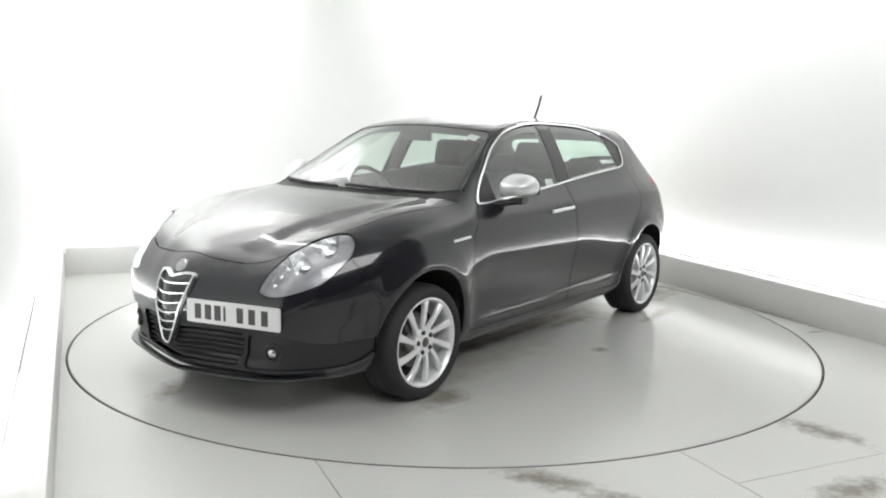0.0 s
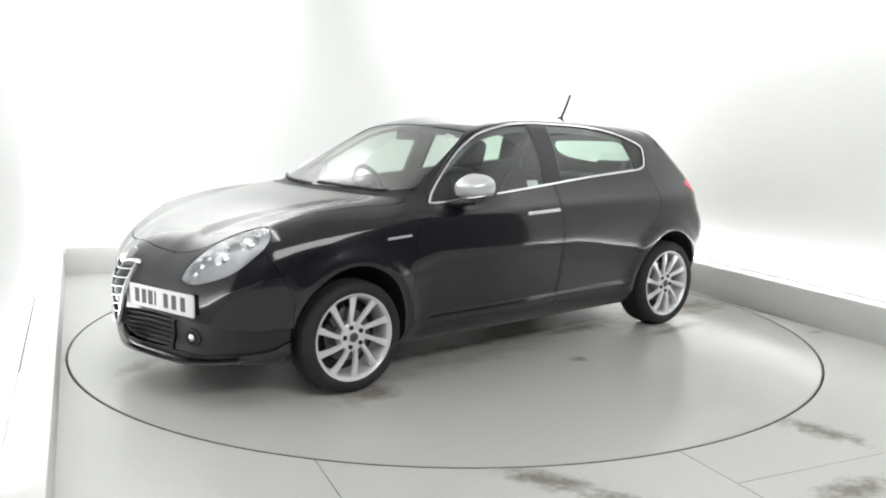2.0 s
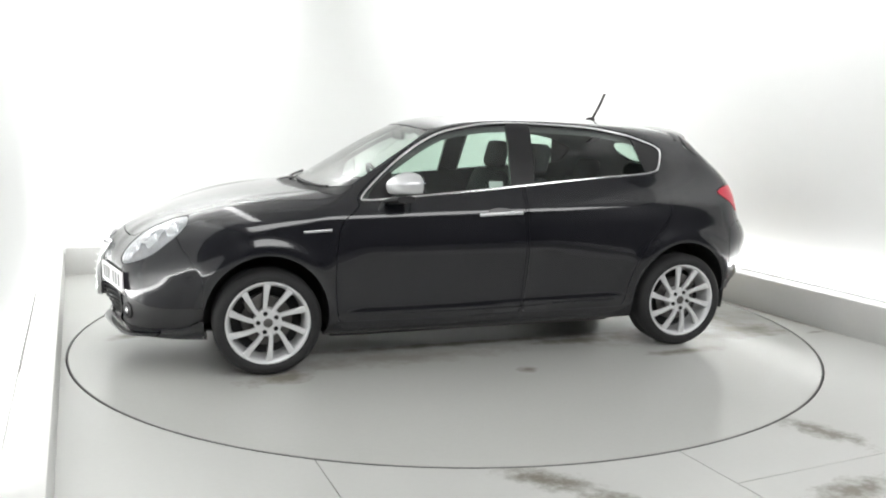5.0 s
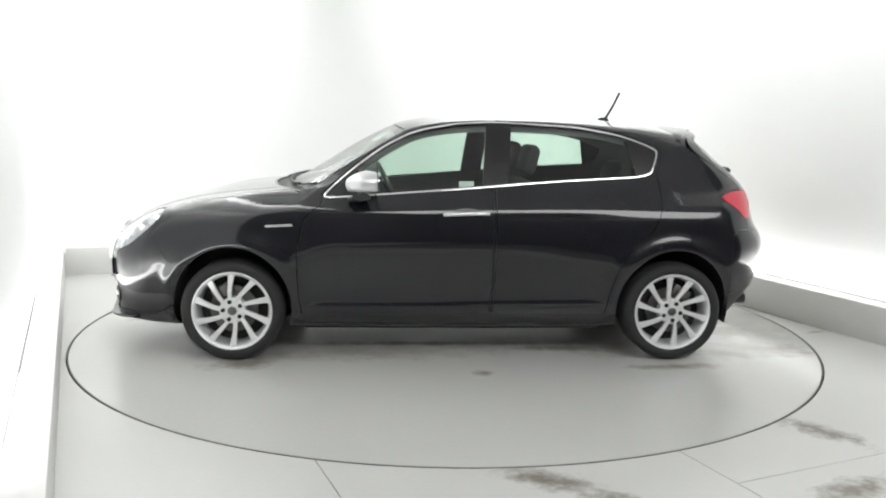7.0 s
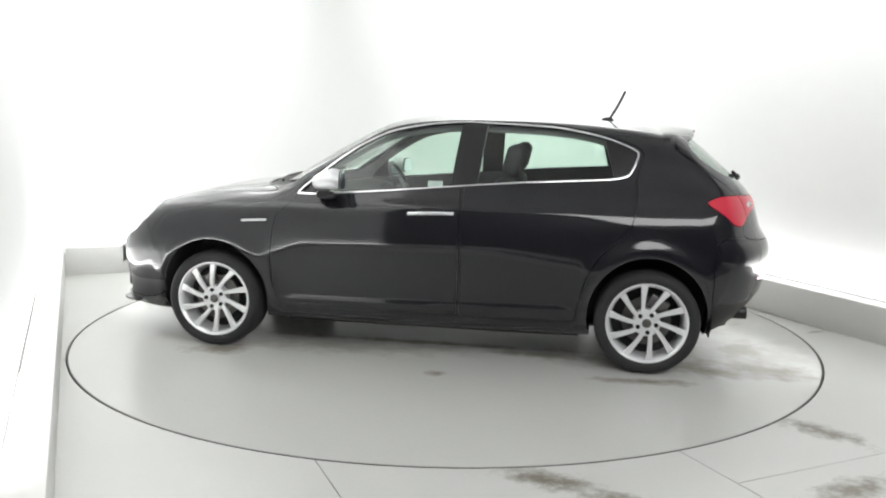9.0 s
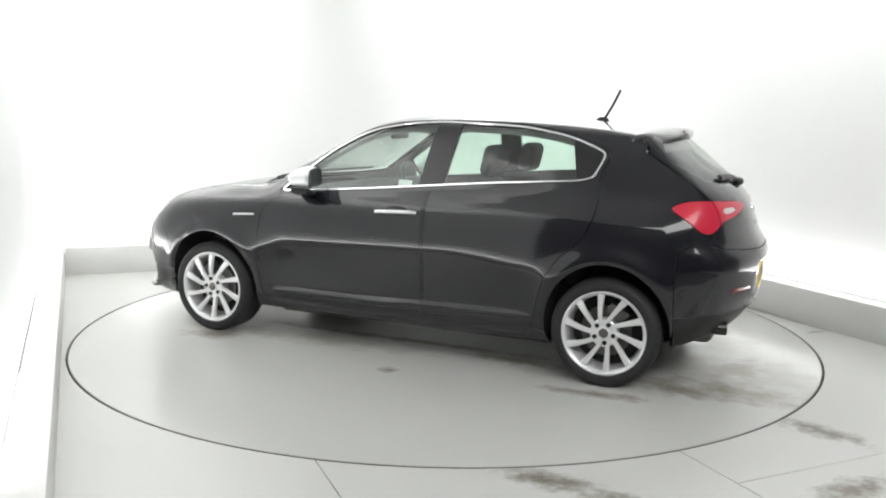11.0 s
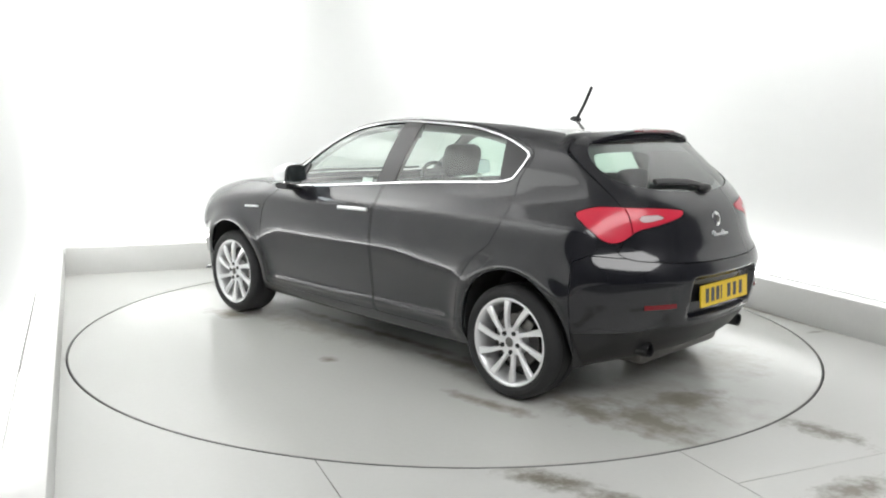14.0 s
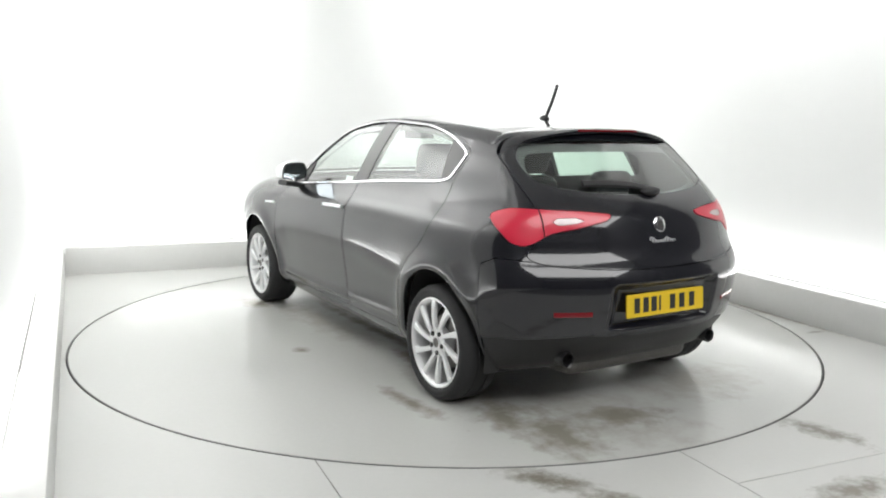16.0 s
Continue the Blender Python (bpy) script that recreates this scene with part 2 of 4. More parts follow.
def onto(p, times=4):
    for _ in range(times):
        g = slope_of(p)
        p = p - g * (solid(p) / np.maximum((g * g).sum(-1), 0.05))[..., None]
    return p


def skin(step=0.02):
    """The body's surface as triangles."""
    lo, n = np.array([-2.24, -1.0, 0.10]), (int(4.56 / step), int(2.0 / step), int(1.44 / step))
    ax = [lo[i] + step * np.arange(n[i]) for i in range(3)]
    P = np.stack(np.meshgrid(*ax, indexing="ij"), -1)
    inside = solid(P) < 0
    cnt = sum(inside[i:n[0] - 1 + i, j:n[1] - 1 + j, k:n[2] - 1 + k].astype(int) for i in (0, 1) for j in (0, 1) for k in (0, 1))
    cell = (cnt > 0) & (cnt < 8)
    ids = -np.ones(cell.shape, int)
    ids[cell] = np.arange(cell.sum())
    V = onto(np.argwhere(cell) * step + lo + step / 2, 6)
    quads = []
    for axis in range(3):
        a = inside
        s0, s1 = [slice(1, -1)] * 3, [slice(1, -1)] * 3
        s0[axis], s1[axis] = slice(0, -1), slice(1, None)
        A, B = a[tuple(s0)], a[tuple(s1)]
        idx = np.argwhere(A != B)
        flip = A[A != B]
        off = [0 if k == axis else 1 for k in range(3)]
        c = idx + off
        u, v = [k for k in range(3) if k != axis]
        eu, ev = np.eye(3, dtype=int)[u], np.eye(3, dtype=int)[v]
        q = np.stack([ids[tuple((c - d).T)] for d in (eu * 0, eu, eu + ev, ev)], 1)
        turn = flip if axis != 1 else ~flip
        q[~turn] = q[~turn][:, ::-1]
        quads.append(q)
    Q = np.concatenate(quads)
    for _ in range(3):
        S, C = np.zeros_like(V), np.zeros(len(V))
        for k in range(4):
            np.add.at(S, Q[:, k], V[Q[:, (k + 1) % 4]] + V[Q[:, k - 1]])
            np.add.at(C, Q[:, k], 2)
        V = onto(V * 0.5 + 0.5 * S / C[:, None], 2)
    return V, np.concatenate([Q[:, [0, 1, 2]], Q[:, [0, 2, 3]]])


def clip(V, T, s):
    """The part of the triangles where s < 0, cut along s = 0."""
    m = s[T] < 0
    k = m.sum(1)
    keep = T[k == 3]
    out, extra = [keep], []
    for count in (1, 2):
        t, mm = T[k == count], m[k == count]
        if not len(t):
            continue
        lone = np.argmax(mm if count == 1 else ~mm, 1)
        r = np.arange(len(t))
        a, b, c = t[r, lone], t[r, (lone + 1) % 3], t[r, (lone + 2) % 3]
        extra.append((count, a, b, c))
    if not extra:
        return V, keep
    E = np.concatenate([np.stack([np.concatenate([a, a]), np.concatenate([b, c])], 1) for _, a, b, c in extra])
    key = np.sort(E, 1)
    uniq, inv = np.unique(key, axis=0, return_inverse=True)
    inv = inv.ravel()
    w = s[uniq[:, 0]] / (s[uniq[:, 0]] - s[uniq[:, 1]])
    N = V[uniq[:, 0]] + (V[uniq[:, 1]] - V[uniq[:, 0]]) * w[:, None]
    base, pos = len(V), 0
    for count, a, b, c in extra:
        ab = base + inv[pos:pos + len(a)]
        ac = base + inv[pos + len(a):pos + 2 * len(a)]
        pos += 2 * len(a)
        if count == 1:
            out.append(np.stack([a, ab, ac], 1))
        else:
            out += [np.stack([ab, b, c], 1), np.stack([ab, c, ac], 1)]
    V, T = np.concatenate([V, N]), np.concatenate(out)
    used, inv = np.unique(T, return_inverse=True)
    return V[used], inv.reshape(T.shape)


def loop(pts, n=10, closed=True):
    """A smooth line through the given points (Catmull-Rom)."""
    p = np.array(pts, float)
    if closed:
        p = np.concatenate([p[-1:], p, p[:2]])
    else:
        p = np.concatenate([2 * p[:1] - p[1:2], p, 2 * p[-1:] - p[-2:-1]])
    t = np.linspace(0, 1, n, endpoint=False)[:, None]
    out = []
    for i in range(1, len(p) - 2):
        a, b, c, d = p[i - 1:i + 3]
        out.append(0.5 * (2 * b + (c - a) * t + (2 * a - 5 * b + 4 * c - d) * t ** 2 + (3 * b - a - 3 * c + d) * t ** 3))
    if not closed:
        out.append(p[-2:-1])
    return np.concatenate(out)


def inside_of(poly, q):
    """Signed distance of points q to a closed polygon, below zero inside."""
    d = np.full(len(q), 1e9)
    odd = np.zeros(len(q), bool)
    for a, b in zip(poly, np.roll(poly, -1, 0)):
        e = b - a
        if e @ e < 1e-14:
            continue
        t = np.clip(((q - a) @ e) / (e @ e), 0, 1)
        d = np.minimum(d, np.linalg.norm(q - a - t[:, None] * e, axis=1))
        if a[1] != b[1]:
            odd ^= ((a[1] > q[:, 1]) != (b[1] > q[:, 1])) & (q[:, 0] < a[0] + (q[:, 1] - a[1]) * (b[0] - a[0]) / (b[1] - a[1]))
    return np.where(odd, -d, d)



# ---- mesh helpers ----
def mesh_object(name, verts, faces, mat, parent=None, label="", smooth=False, vertex_normals=None):
    me = bpy.data.meshes.new(name)
    me.from_pydata([tuple(v) for v in np.asarray(verts).tolist()] if isinstance(verts, np.ndarray) else verts, [],
                   np.asarray(faces).tolist() if isinstance(faces, np.ndarray) else faces)
    me.materials.append(mat)
    if smooth or vertex_normals is not None:
        me.shade_smooth()
    if vertex_normals is not None:
        me.normals_split_custom_set_from_vertices(vertex_normals.tolist())
    ob = new(name, me)
    if parent:
        ob.parent = parent
    return tagged(ob, label)


def part(name, bm, mat, parent=None, label="", smooth_angle=35):
    me = bpy.data.meshes.new(name)
    bmesh.ops.recalc_face_normals(bm, faces=bm.faces)
    for f in bm.faces:
        f.smooth = True
    for e in bm.edges:
        if len(e.link_faces) == 2 and e.calc_face_angle(0) > radians(smooth_angle):
            e.smooth = False
    bm.to_mesh(me)
    bm.free()
    me.materials.append(mat)
    ob = new(name, me)
    if parent:
        ob.parent = parent
    return tagged(ob, label)


def box(bm, x0, y0, z0, x1, y1, z1, bevel=0.0, m=None, segments=2):
    made = bmesh.ops.create_cube(bm, size=1)["verts"]
    for v in made:
        v.co = Vector(((x0 + x1) / 2 + v.co.x * (x1 - x0), (y0 + y1) / 2 + v.co.y * (y1 - y0), (z0 + z1) / 2 + v.co.z * (z1 - z0)))
    if bevel:
        edges = list({e for v in made for e in v.link_edges})
        made = bmesh.ops.bevel(bm, geom=edges, offset=bevel, segments=segments, affect="EDGES", profile=0.5)["verts"]
        made = list({v for v in made})
    if m is not None:
        bmesh.ops.transform(bm, matrix=m, verts=[v for v in bm.verts if v in set(made)] if bevel else made)
    return bm


def fresh_box(*a, **k):
    return box(bmesh.new(), *a, **k)


def revolve(profile, n=48, axis="y", closed=False):
    """A turned body from (radius, height) points, about the y axis (or z)."""
    bm = bmesh.new()
    rings = []
    for r, h in profile:
        ring = []
        for i in range(n):
            a = 2 * math.pi * i / n
            c, s = r * math.cos(a), r * math.sin(a)
            ring.append(bm.verts.new((c, h, s) if axis == "y" else (c, s, h)))
        rings.append(ring)
    pairs = list(zip(rings, rings[1:])) + ([(rings[-1], rings[0])] if closed else [])
    for a, b in pairs:
        for i in range(n):
            bm.faces.new((a[i], a[(i + 1) % n], b[(i + 1) % n], b[i]))
    if not closed:
        for ring in (rings[0], rings[-1]):
            bm.faces.new(ring)
    return bm


def sweep(path, ups, wide, high, closed=True, sides=8):
    """A rounded bar along a path; ups gives the way out of the surface at each point."""
    path, ups = np.asarray(path, float), np.asarray(ups, float)
    if closed:
        d = np.roll(path, -1, 0) - np.roll(path, 1, 0)
    else:
        d = np.gradient(path, axis=0)
    d /= np.linalg.norm(d, axis=1, keepdims=True)
    w = np.cross(d, ups)
    w /= np.linalg.norm(w, axis=1, keepdims=True)
    u = np.cross(w, d)
    bm = bmesh.new()
    rings = []
    for p, a, b in zip(path, w, u):
        ring = []
        for i in range(sides):
            t = 2 * math.pi * i / sides
            c, s = math.cos(t), math.sin(t)
            c, s = math.copysign(abs(c) ** 0.7, c), math.copysign(abs(s) ** 0.7, s)
            ring.append(bm.verts.new(p + a * c * wide / 2 + b * s * high / 2))
        rings.append(ring)
    for a, b in list(zip(rings, rings[1:])) + ([(rings[-1], rings[0])] if closed else []):
        for i in range(sides):
            bm.faces.new((a[i], a[(i + 1) % sides], b[(i + 1) % sides], b[i]))
    if not closed:
        bm.faces.new(rings[0])
        bm.faces.new(rings[-1])
    return bm


def prism(poly, depth):
    """A flat plate from a closed (x, y) outline, from z = 0 up to depth."""
    bm = bmesh.new()
    a = [bm.verts.new((x, y, 0)) for x, y in poly]
    b = [bm.verts.new((x, y, depth)) for x, y in poly]
    bm.faces.new(a)
    bm.faces.new(b)
    for i in range(len(a)):
        j = (i + 1) % len(a)
        bm.faces.new((a[i], a[j], b[j], b[i]))
    return bm


def sheet(x0, y0, x1, y1, step):
    """A flat grid of triangles."""
    nx, ny = max(1, round((x1 - x0) / step)), max(1, round((y1 - y0) / step))
    X, Y = np.meshgrid(np.linspace(x0, x1, nx + 1), np.linspace(y0, y1, ny + 1), indexing="ij")
    V = np.stack([X.ravel(), Y.ravel(), np.zeros(X.size)], 1)
    i = (np.arange(nx)[:, None] * (ny + 1) + np.arange(ny)).ravel()
    return V, np.concatenate([np.stack([i, i + ny + 1, i + ny + 2], 1), np.stack([i, i + ny + 2, i + 1], 1)])


def rims(T):
    """The open edges of a triangle mesh, in their faces' sense."""
    E = np.concatenate([T[:, [0, 1]], T[:, [1, 2]], T[:, [2, 0]]])
    key = np.sort(E, 1)
    _, inv, cnt = np.unique(key, axis=0, return_inverse=True, return_counts=True)
    return E[cnt[inv.ravel()] == 1]


def thick(V, T, away, depth):
    """Turn the open edges of a sheet in by depth, away from its outside."""
    E = rims(T)
    n = len(V)
    a, b = V[E[:, 0]], V[E[:, 1]]
    na, nb = away[E[:, 0]], away[E[:, 1]]
    k = len(E)
    W = np.concatenate([V, a, b, b - nb * depth, a - na * depth])
    i = n + np.arange(k)
    q1, q2 = np.stack([i + k, i, i + 3 * k], 1), np.stack([i + k, i + 3 * k, i + 2 * k], 1)
    side = np.cross(b - a, na)
    side /= np.maximum(np.linalg.norm(side, axis=1, keepdims=True), 1e-9)
    N = np.concatenate([away, side, side, side, side])
    return W, np.concatenate([T, q1, q2]), N


# ---- the studio ----
def floor_plate(name, x0, y0, x1, y1, parent):
    V, T = sheet(x0, y0, x1, y1, 0.10)
    V, T = clip(V, T, 2.4465 - np.hypot(V[:, 0], V[:, 1]))
    up = np.tile([0.0, 0, 1], (len(V), 1))
    W, F, N = thick(V, T, up, 0.03)
    return mesh_object(name, W, F, FLOOR, parent, vertex_normals=N)


def studio():
    floor = tagged(mesh_object("floor", [(-4, -9, -0.03), (4, -9, -0.03), (4, 3.2, -0.03), (-4, 3.2, -0.03)], [(0, 1, 2, 3)], GAP),
                   "light grey painted studio floor of large plates", kind="structure")
    floor.matrix_world = ROOM
    e = 0.0022
    for x0, y0, x1, y1 in ((-2.47, -3.5, -1.47 - e, -e), (-1.47 + e, -3.5, 0.05 - e, -e), (0.05 + e, -2.80 + e, 2.51, -e), (0.05 + e, -3.5, 2.51, -2.80 - e), (-2.47, e, 2.51, 2.75)):
        floor_plate("floor_plate", x0, y0, x1, y1, floor)

    # unseen dark floor, added to darken the reflections in the lower doors
    ob = tagged(part("floor_behind_camera", fresh_box(-2.47, -9.0, -0.03, 2.51, -3.504, -0.002), UNSEEN_FLOOR), "unseen dark floor behind the camera, added for dark reflections", kind="structure")
    ob.matrix_world = ROOM

    # low kerbs round the floor
    for name, b in (("kerb_west", (-2.65, -9.0, -0.03, -2.47, 2.93, 0.245)), ("kerb_east", (2.51, -9.0, -0.03, 2.69, 2.93, 0.252)), ("kerb_north", (-2.47, 2.75, -0.03, 2.51, 2.93, 0.2445))):
        ob = tagged(part(name, fresh_box(*b, bevel=0.006), KERB), "low light grey painted kerb along the studio wall", kind="structure")
        ob.matrix_world = ROOM

    # white walls with rounded corners
    r, line = 0.55, [(-2.625, -2.4)]
    for cx, cy, a0 in ((-2.625 + r, 2.905 - r, 180), (2.665 - r, 2.905 - r, 90)):
        line += [(cx + r * math.cos(radians(a0 - 7.5 * i)), cy + r * math.sin(radians(a0 - 7.5 * i))) for i in range(13)]
    line.append((2.665, -2.4))
    bm, inner, outer = bmesh.new(), [], []
    for i, (x, y) in enumerate(line):
        a, b = line[max(0, i - 1)], line[min(len(line) - 1, i + 1)]
        d = Vector((b[0] - a[0], b[1] - a[1])).normalized()
        inner.append([bm.verts.new((x, y, z)) for z in (0.20, 3.4)])
        outer.append([bm.verts.new((x - d.y * 0.1, y + d.x * 0.1, z)) for z in (0.20, 3.4)])
    for i in range(len(line) - 1):
        j = i + 1
        for a, b in ((inner[j], inner[i]), (outer[i], outer[j])):
            bm.faces.new((a[0], b[0], b[1], a[1]))
        bm.faces.new((inner[i][1], inner[j][1], outer[j][1], outer[i][1]))
        bm.faces.new((inner[j][0], inner[i][0], outer[i][0], outer[j][0]))
    for i in (0, -1):
        bm.faces.new((inner[i][0], inner[i][1], outer[i][1], outer[i][0]))
    ob = tagged(part("wall_studio", bm, WALL), "bright white seamless studio wall with rounded corners", kind="structure")
    ob.matrix_world = ROOM
    # joint at the foot of the west wall
    ob = tagged(part("trim", fresh_box(-2.6195, -1.05, 0.246, -2.6165, 0.95, 0.2495), material("joint_line", (0.12, 0.12, 0.12), 0.8)),
                "thin dark joint at the foot of the white wall", kind="structure")
    ob.matrix_world = ROOM
    ob = tagged(part("ceiling", fresh_box(-2.75, -2.4, 3.4, 2.8, 3.05, 3.5), CEILING), "plain white studio ceiling", kind="structure")
    ob.matrix_world = ROOM

    # unseen hall in front of the studio, behind the camera, added for the car's reflections
    for name, b in (("wall_hall_west", (-2.80, -9.0, 0.26, -2.70, -2.41, 3.6)), ("wall_hall_east", (2.70, -9.0, 0.26, 2.80, -2.41, 3.6)),
                    ("wall_hall_south", (-2.80, -9.1, -0.03, 2.80, -9.0, 3.6))):
        ob = tagged(part(name, fresh_box(*b), DARK), "plain dark grey unseen wall behind the camera, added for dark reflections", kind="structure")
        ob.matrix_world = ROOM
    ob = tagged(part("ceiling_hall", fresh_box(-2.8, -9.1, 3.61, 2.8, -2.41, 3.7), CEILING), "plain white unseen ceiling behind the camera, added for pale reflections", kind="structure")
    ob.matrix_world = ROOM


def turntable():
    ob = part("turntable", revolve([(2.4305, -0.028), (2.4305, 0.0)], 160, axis="z"), TABLE)
    # dark ring added to make the gap round the turntable read dark
    part("edge_ring", revolve([(2.4315, -0.028), (2.4315, -0.002), (2.4330, -0.001), (2.4370, -0.001), (2.4385, -0.003), (2.4385, -0.028)], 160, axis="z", closed=True), material("gap_line_grey", (0.11, 0.11, 0.107), 0.7, grain=0.3, grain_size=6), ob, "thin dark ring added to darken the gap round the turntable")
    return tagged(ob, "round light grey painted turntable set flush in the floor", "turntable")


studio()
TURNTABLE = turntable()


# ---- outlines on the car ----
DAYLIGHT = loop([(0.775, 0.985), (0.64, 1.11), (0.50, 1.218), (0.37, 1.297), (0.23, 1.357), (0.02, 1.398), (-0.15, 1.411), (-0.33, 1.412), (-0.68, 1.398), (-0.85, 1.378),
                 (-1.02, 1.344), (-1.15, 1.300), (-1.215, 1.270), (-1.232, 1.25), (-1.225, 1.215), (-1.195, 1.15), (-1.17, 1.125), (-1.10, 1.108), (-1.00, 1.100),
                 (-0.65, 1.078), (-0.31, 1.05), (0.03, 1.02), (0.37, 0.992), (0.60, 0.975), (0.74, 0.968)], 6)
FRONT_DOOR = loop([(0.80, 0.935), (0.90, 0.84), (0.93, 0.70), (0.94, 0.52), (0.93, 0.38), (0.915, 0.295), (0.88, 0.275), (0.40, 0.27), (-0.16, 0.27), (-0.195, 0.275), (-0.205, 0.32),
                   (-0.215, 0.6), (-0.215, 0.9), (-0.225, 1.2), (-0.235, 1.412), (-0.23, 1.426), (-0.10, 1.424), (0.03, 1.412), (0.24, 1.370), (0.378, 1.311), (0.508, 1.232), (0.648, 1.124), (0.79, 0.998), (0.80, 0.97)], 6)
REAR_DOOR = loop([(-0.221, 0.32), (-0.232, 0.275), (-0.26, 0.27), (-0.60, 0.27), (-0.86, 0.275), (-0.905, 0.30), (-0.925, 0.40), (-0.97, 0.56), (-1.06, 0.70), (-1.17, 0.80), (-1.225, 0.92),
                  (-1.235, 1.03), (-1.225, 1.12), (-1.25, 1.20), (-1.262, 1.25), (-1.23, 1.29), (-1.16, 1.316), (-1.03, 1.359), (-0.86, 1.393), (-0.69, 1.412), (-0.33, 1.427), (-0.252, 1.426),
                  (-0.250, 1.412), (-0.242, 1.2), (-0.231, 0.9), (-0.231, 0.6)], 6)
WINDSCREEN = loop([(1.05, -0.001), (1.045, 0.15), (1.02, 0.32), (0.95, 0.55), (0.87, 0.675), (0.83, 0.70), (0.79, 0.70), (0.60, 0.640), (0.45, 0.588), (0.345, 0.545), (0.315, 0.525), (0.315, 0.49),
                   (0.355, 0.30), (0.372, 0.12), (0.375, -0.001), (0.375, -0.2), (1.05, -0.2)], 5)
COWL = loop([(1.135, -0.001), (1.13, 0.2), (1.08, 0.46), (0.99, 0.66), (0.91, 0.74), (0.86, 0.735), (0.82, 0.70), (0.90, 0.5), (0.98, 0.2), (0.98, -0.2), (1.135, -0.2)], 5)
BONNET = loop([(2.085, -0.001), (2.078, 0.15), (2.035, 0.36), (1.955, 0.515), (1.80, 0.605), (1.70, 0.675), (1.60, 0.705), (1.40, 0.725), (1.15, 0.745), (0.96, 0.755), (0.93, 0.745), (1.00, 0.665),
               (1.09, 0.46), (1.14, 0.2), (1.145, -0.001), (1.145, -0.2), (2.085, -0.2)], 5)
REAR_GLASS = loop([(-0.001, 1.345), (0.25, 1.343), (0.45, 1.335), (0.52, 1.318), (0.568, 1.26), (0.578, 1.20), (0.555, 1.15), (0.50, 1.125), (0.37, 1.102), (0.2, 1.088), (-0.001, 1.083), (-0.2, 1.083), (-0.2, 1.345)], 5)
TAILGATE = loop([(-0.001, 1.375), (0.35, 1.372), (0.52, 1.35), (0.60, 1.28), (0.625, 1.18), (0.628, 1.08), (0.622, 1.00), (0.618, 0.93), (0.66, 0.86), (0.695, 0.82), (0.66, 0.785), (0.55, 0.768),
                 (0.3, 0.752), (-0.001, 0.748), (-0.2, 0.748), (-0.2, 1.375)], 5)


def seen_from(p, turn):
    """Places across a view from the given bearing: (sideways, up), for the car's left half mirrored onto both."""
    a = radians(turn)
    return np.stack([-p[:, 0] * math.sin(a) + np.abs(p[:, 1]) * math.cos(a), p[:, 2]], 1)


def outline(points, turn, n=6):
    return loop(seen_from(np.array(points, float), turn), n)


HEADLAMP = outline([(2.10, 0.50, 0.630), (2.08, 0.50, 0.665), (2.03, 0.51, 0.72), (1.92, 0.54, 0.80), (1.80, 0.61, 0.86), (1.74, 0.67, 0.882), (1.715, 0.71, 0.880), (1.715, 0.745, 0.85), (1.75, 0.765, 0.81), (1.80, 0.77, 0.77),
                    (1.91, 0.73, 0.68), (2.01, 0.64, 0.63), (2.08, 0.56, 0.61)], 37)
TAILLAMP = outline([(-1.625, 0.755, 0.988), (-1.69, 0.72, 1.018), (-1.75, 0.67, 1.026), (-1.84, 0.56, 1.022), (-1.90, 0.42, 1.015), (-1.93, 0.29, 1.002), (-1.938, 0.285, 0.988), (-1.94, 0.31, 0.972), (-1.92, 0.47, 0.938),
                    (-1.885, 0.59, 0.915), (-1.87, 0.66, 0.878), (-1.84, 0.71, 0.858), (-1.79, 0.75, 0.870), (-1.74, 0.77, 0.910), (-1.67, 0.77, 0.95)], 148)
REVERSE = outline([(-1.86, 0.560, 0.982), (-1.91, 0.440, 0.985), (-1.912, 0.435, 0.968), (-1.885, 0.55, 0.953)], 148)
INTAKE = loop([(-0.001, 0.425), (0.16, 0.43), (0.36, 0.425), (0.405, 0.41), (0.395, 0.35), (0.365, 0.275), (0.30, 0.258), (-0.001, 0.25), (-0.2, 0.25), (-0.2, 0.425)], 5)
FOG_PANEL = loop([(0.43, 0.41), (0.50, 0.425), (0.62, 0.42), (0.73, 0.388), (0.80, 0.388), (0.838, 0.392), (0.835, 0.34), (0.79, 0.278), (0.70, 0.264), (0.50, 0.262), (0.40, 0.262), (0.415, 0.33)], 5)


# ---- the car ----
def side_y(x, z):
    """Half width of the car's surface at x and z."""
    lo, hi = np.full(np.shape(x), 0.25), np.full(np.shape(x), 1.1)
    for _ in range(40):
        mid = (lo + hi) / 2
        ins = solid(np.stack([x, mid, z], -1)) < 0
        lo, hi = np.where(ins, mid, lo), np.where(ins, hi, mid)
    return lo


def end_x(y, z, front=True):
    """Where the nose or tail lies at y and z."""
    lo, hi = np.zeros(np.shape(y)), np.full(np.shape(y), 2.5)
    s = 1 if front else -1
    for _ in range(40):
        mid = (lo + hi) / 2
        ins = solid(np.stack([mid * s, y, z], -1)) < 0
        lo, hi = np.where(ins, mid, lo), np.where(ins, hi, mid)
    return lo * s


def top_z(x, y):
    lo, hi = np.full(np.shape(x), 0.4), np.full(np.shape(x), 1.7)
    for _ in range(40):
        mid = (lo + hi) / 2
        ins = solid(np.stack([x, y, mid], -1)) < 0
        lo, hi = np.where(ins, mid, lo), np.where(ins, hi, mid)
    return lo


def skin_part(name, V, T, mat, parent, label="", inset=0.0, depth=0.014):
    n = normals(V)
    W, F, N = thick(V - n * inset, T, n, depth)
    return mesh_object(name, W, F, mat, parent, label, vertex_normals=N)


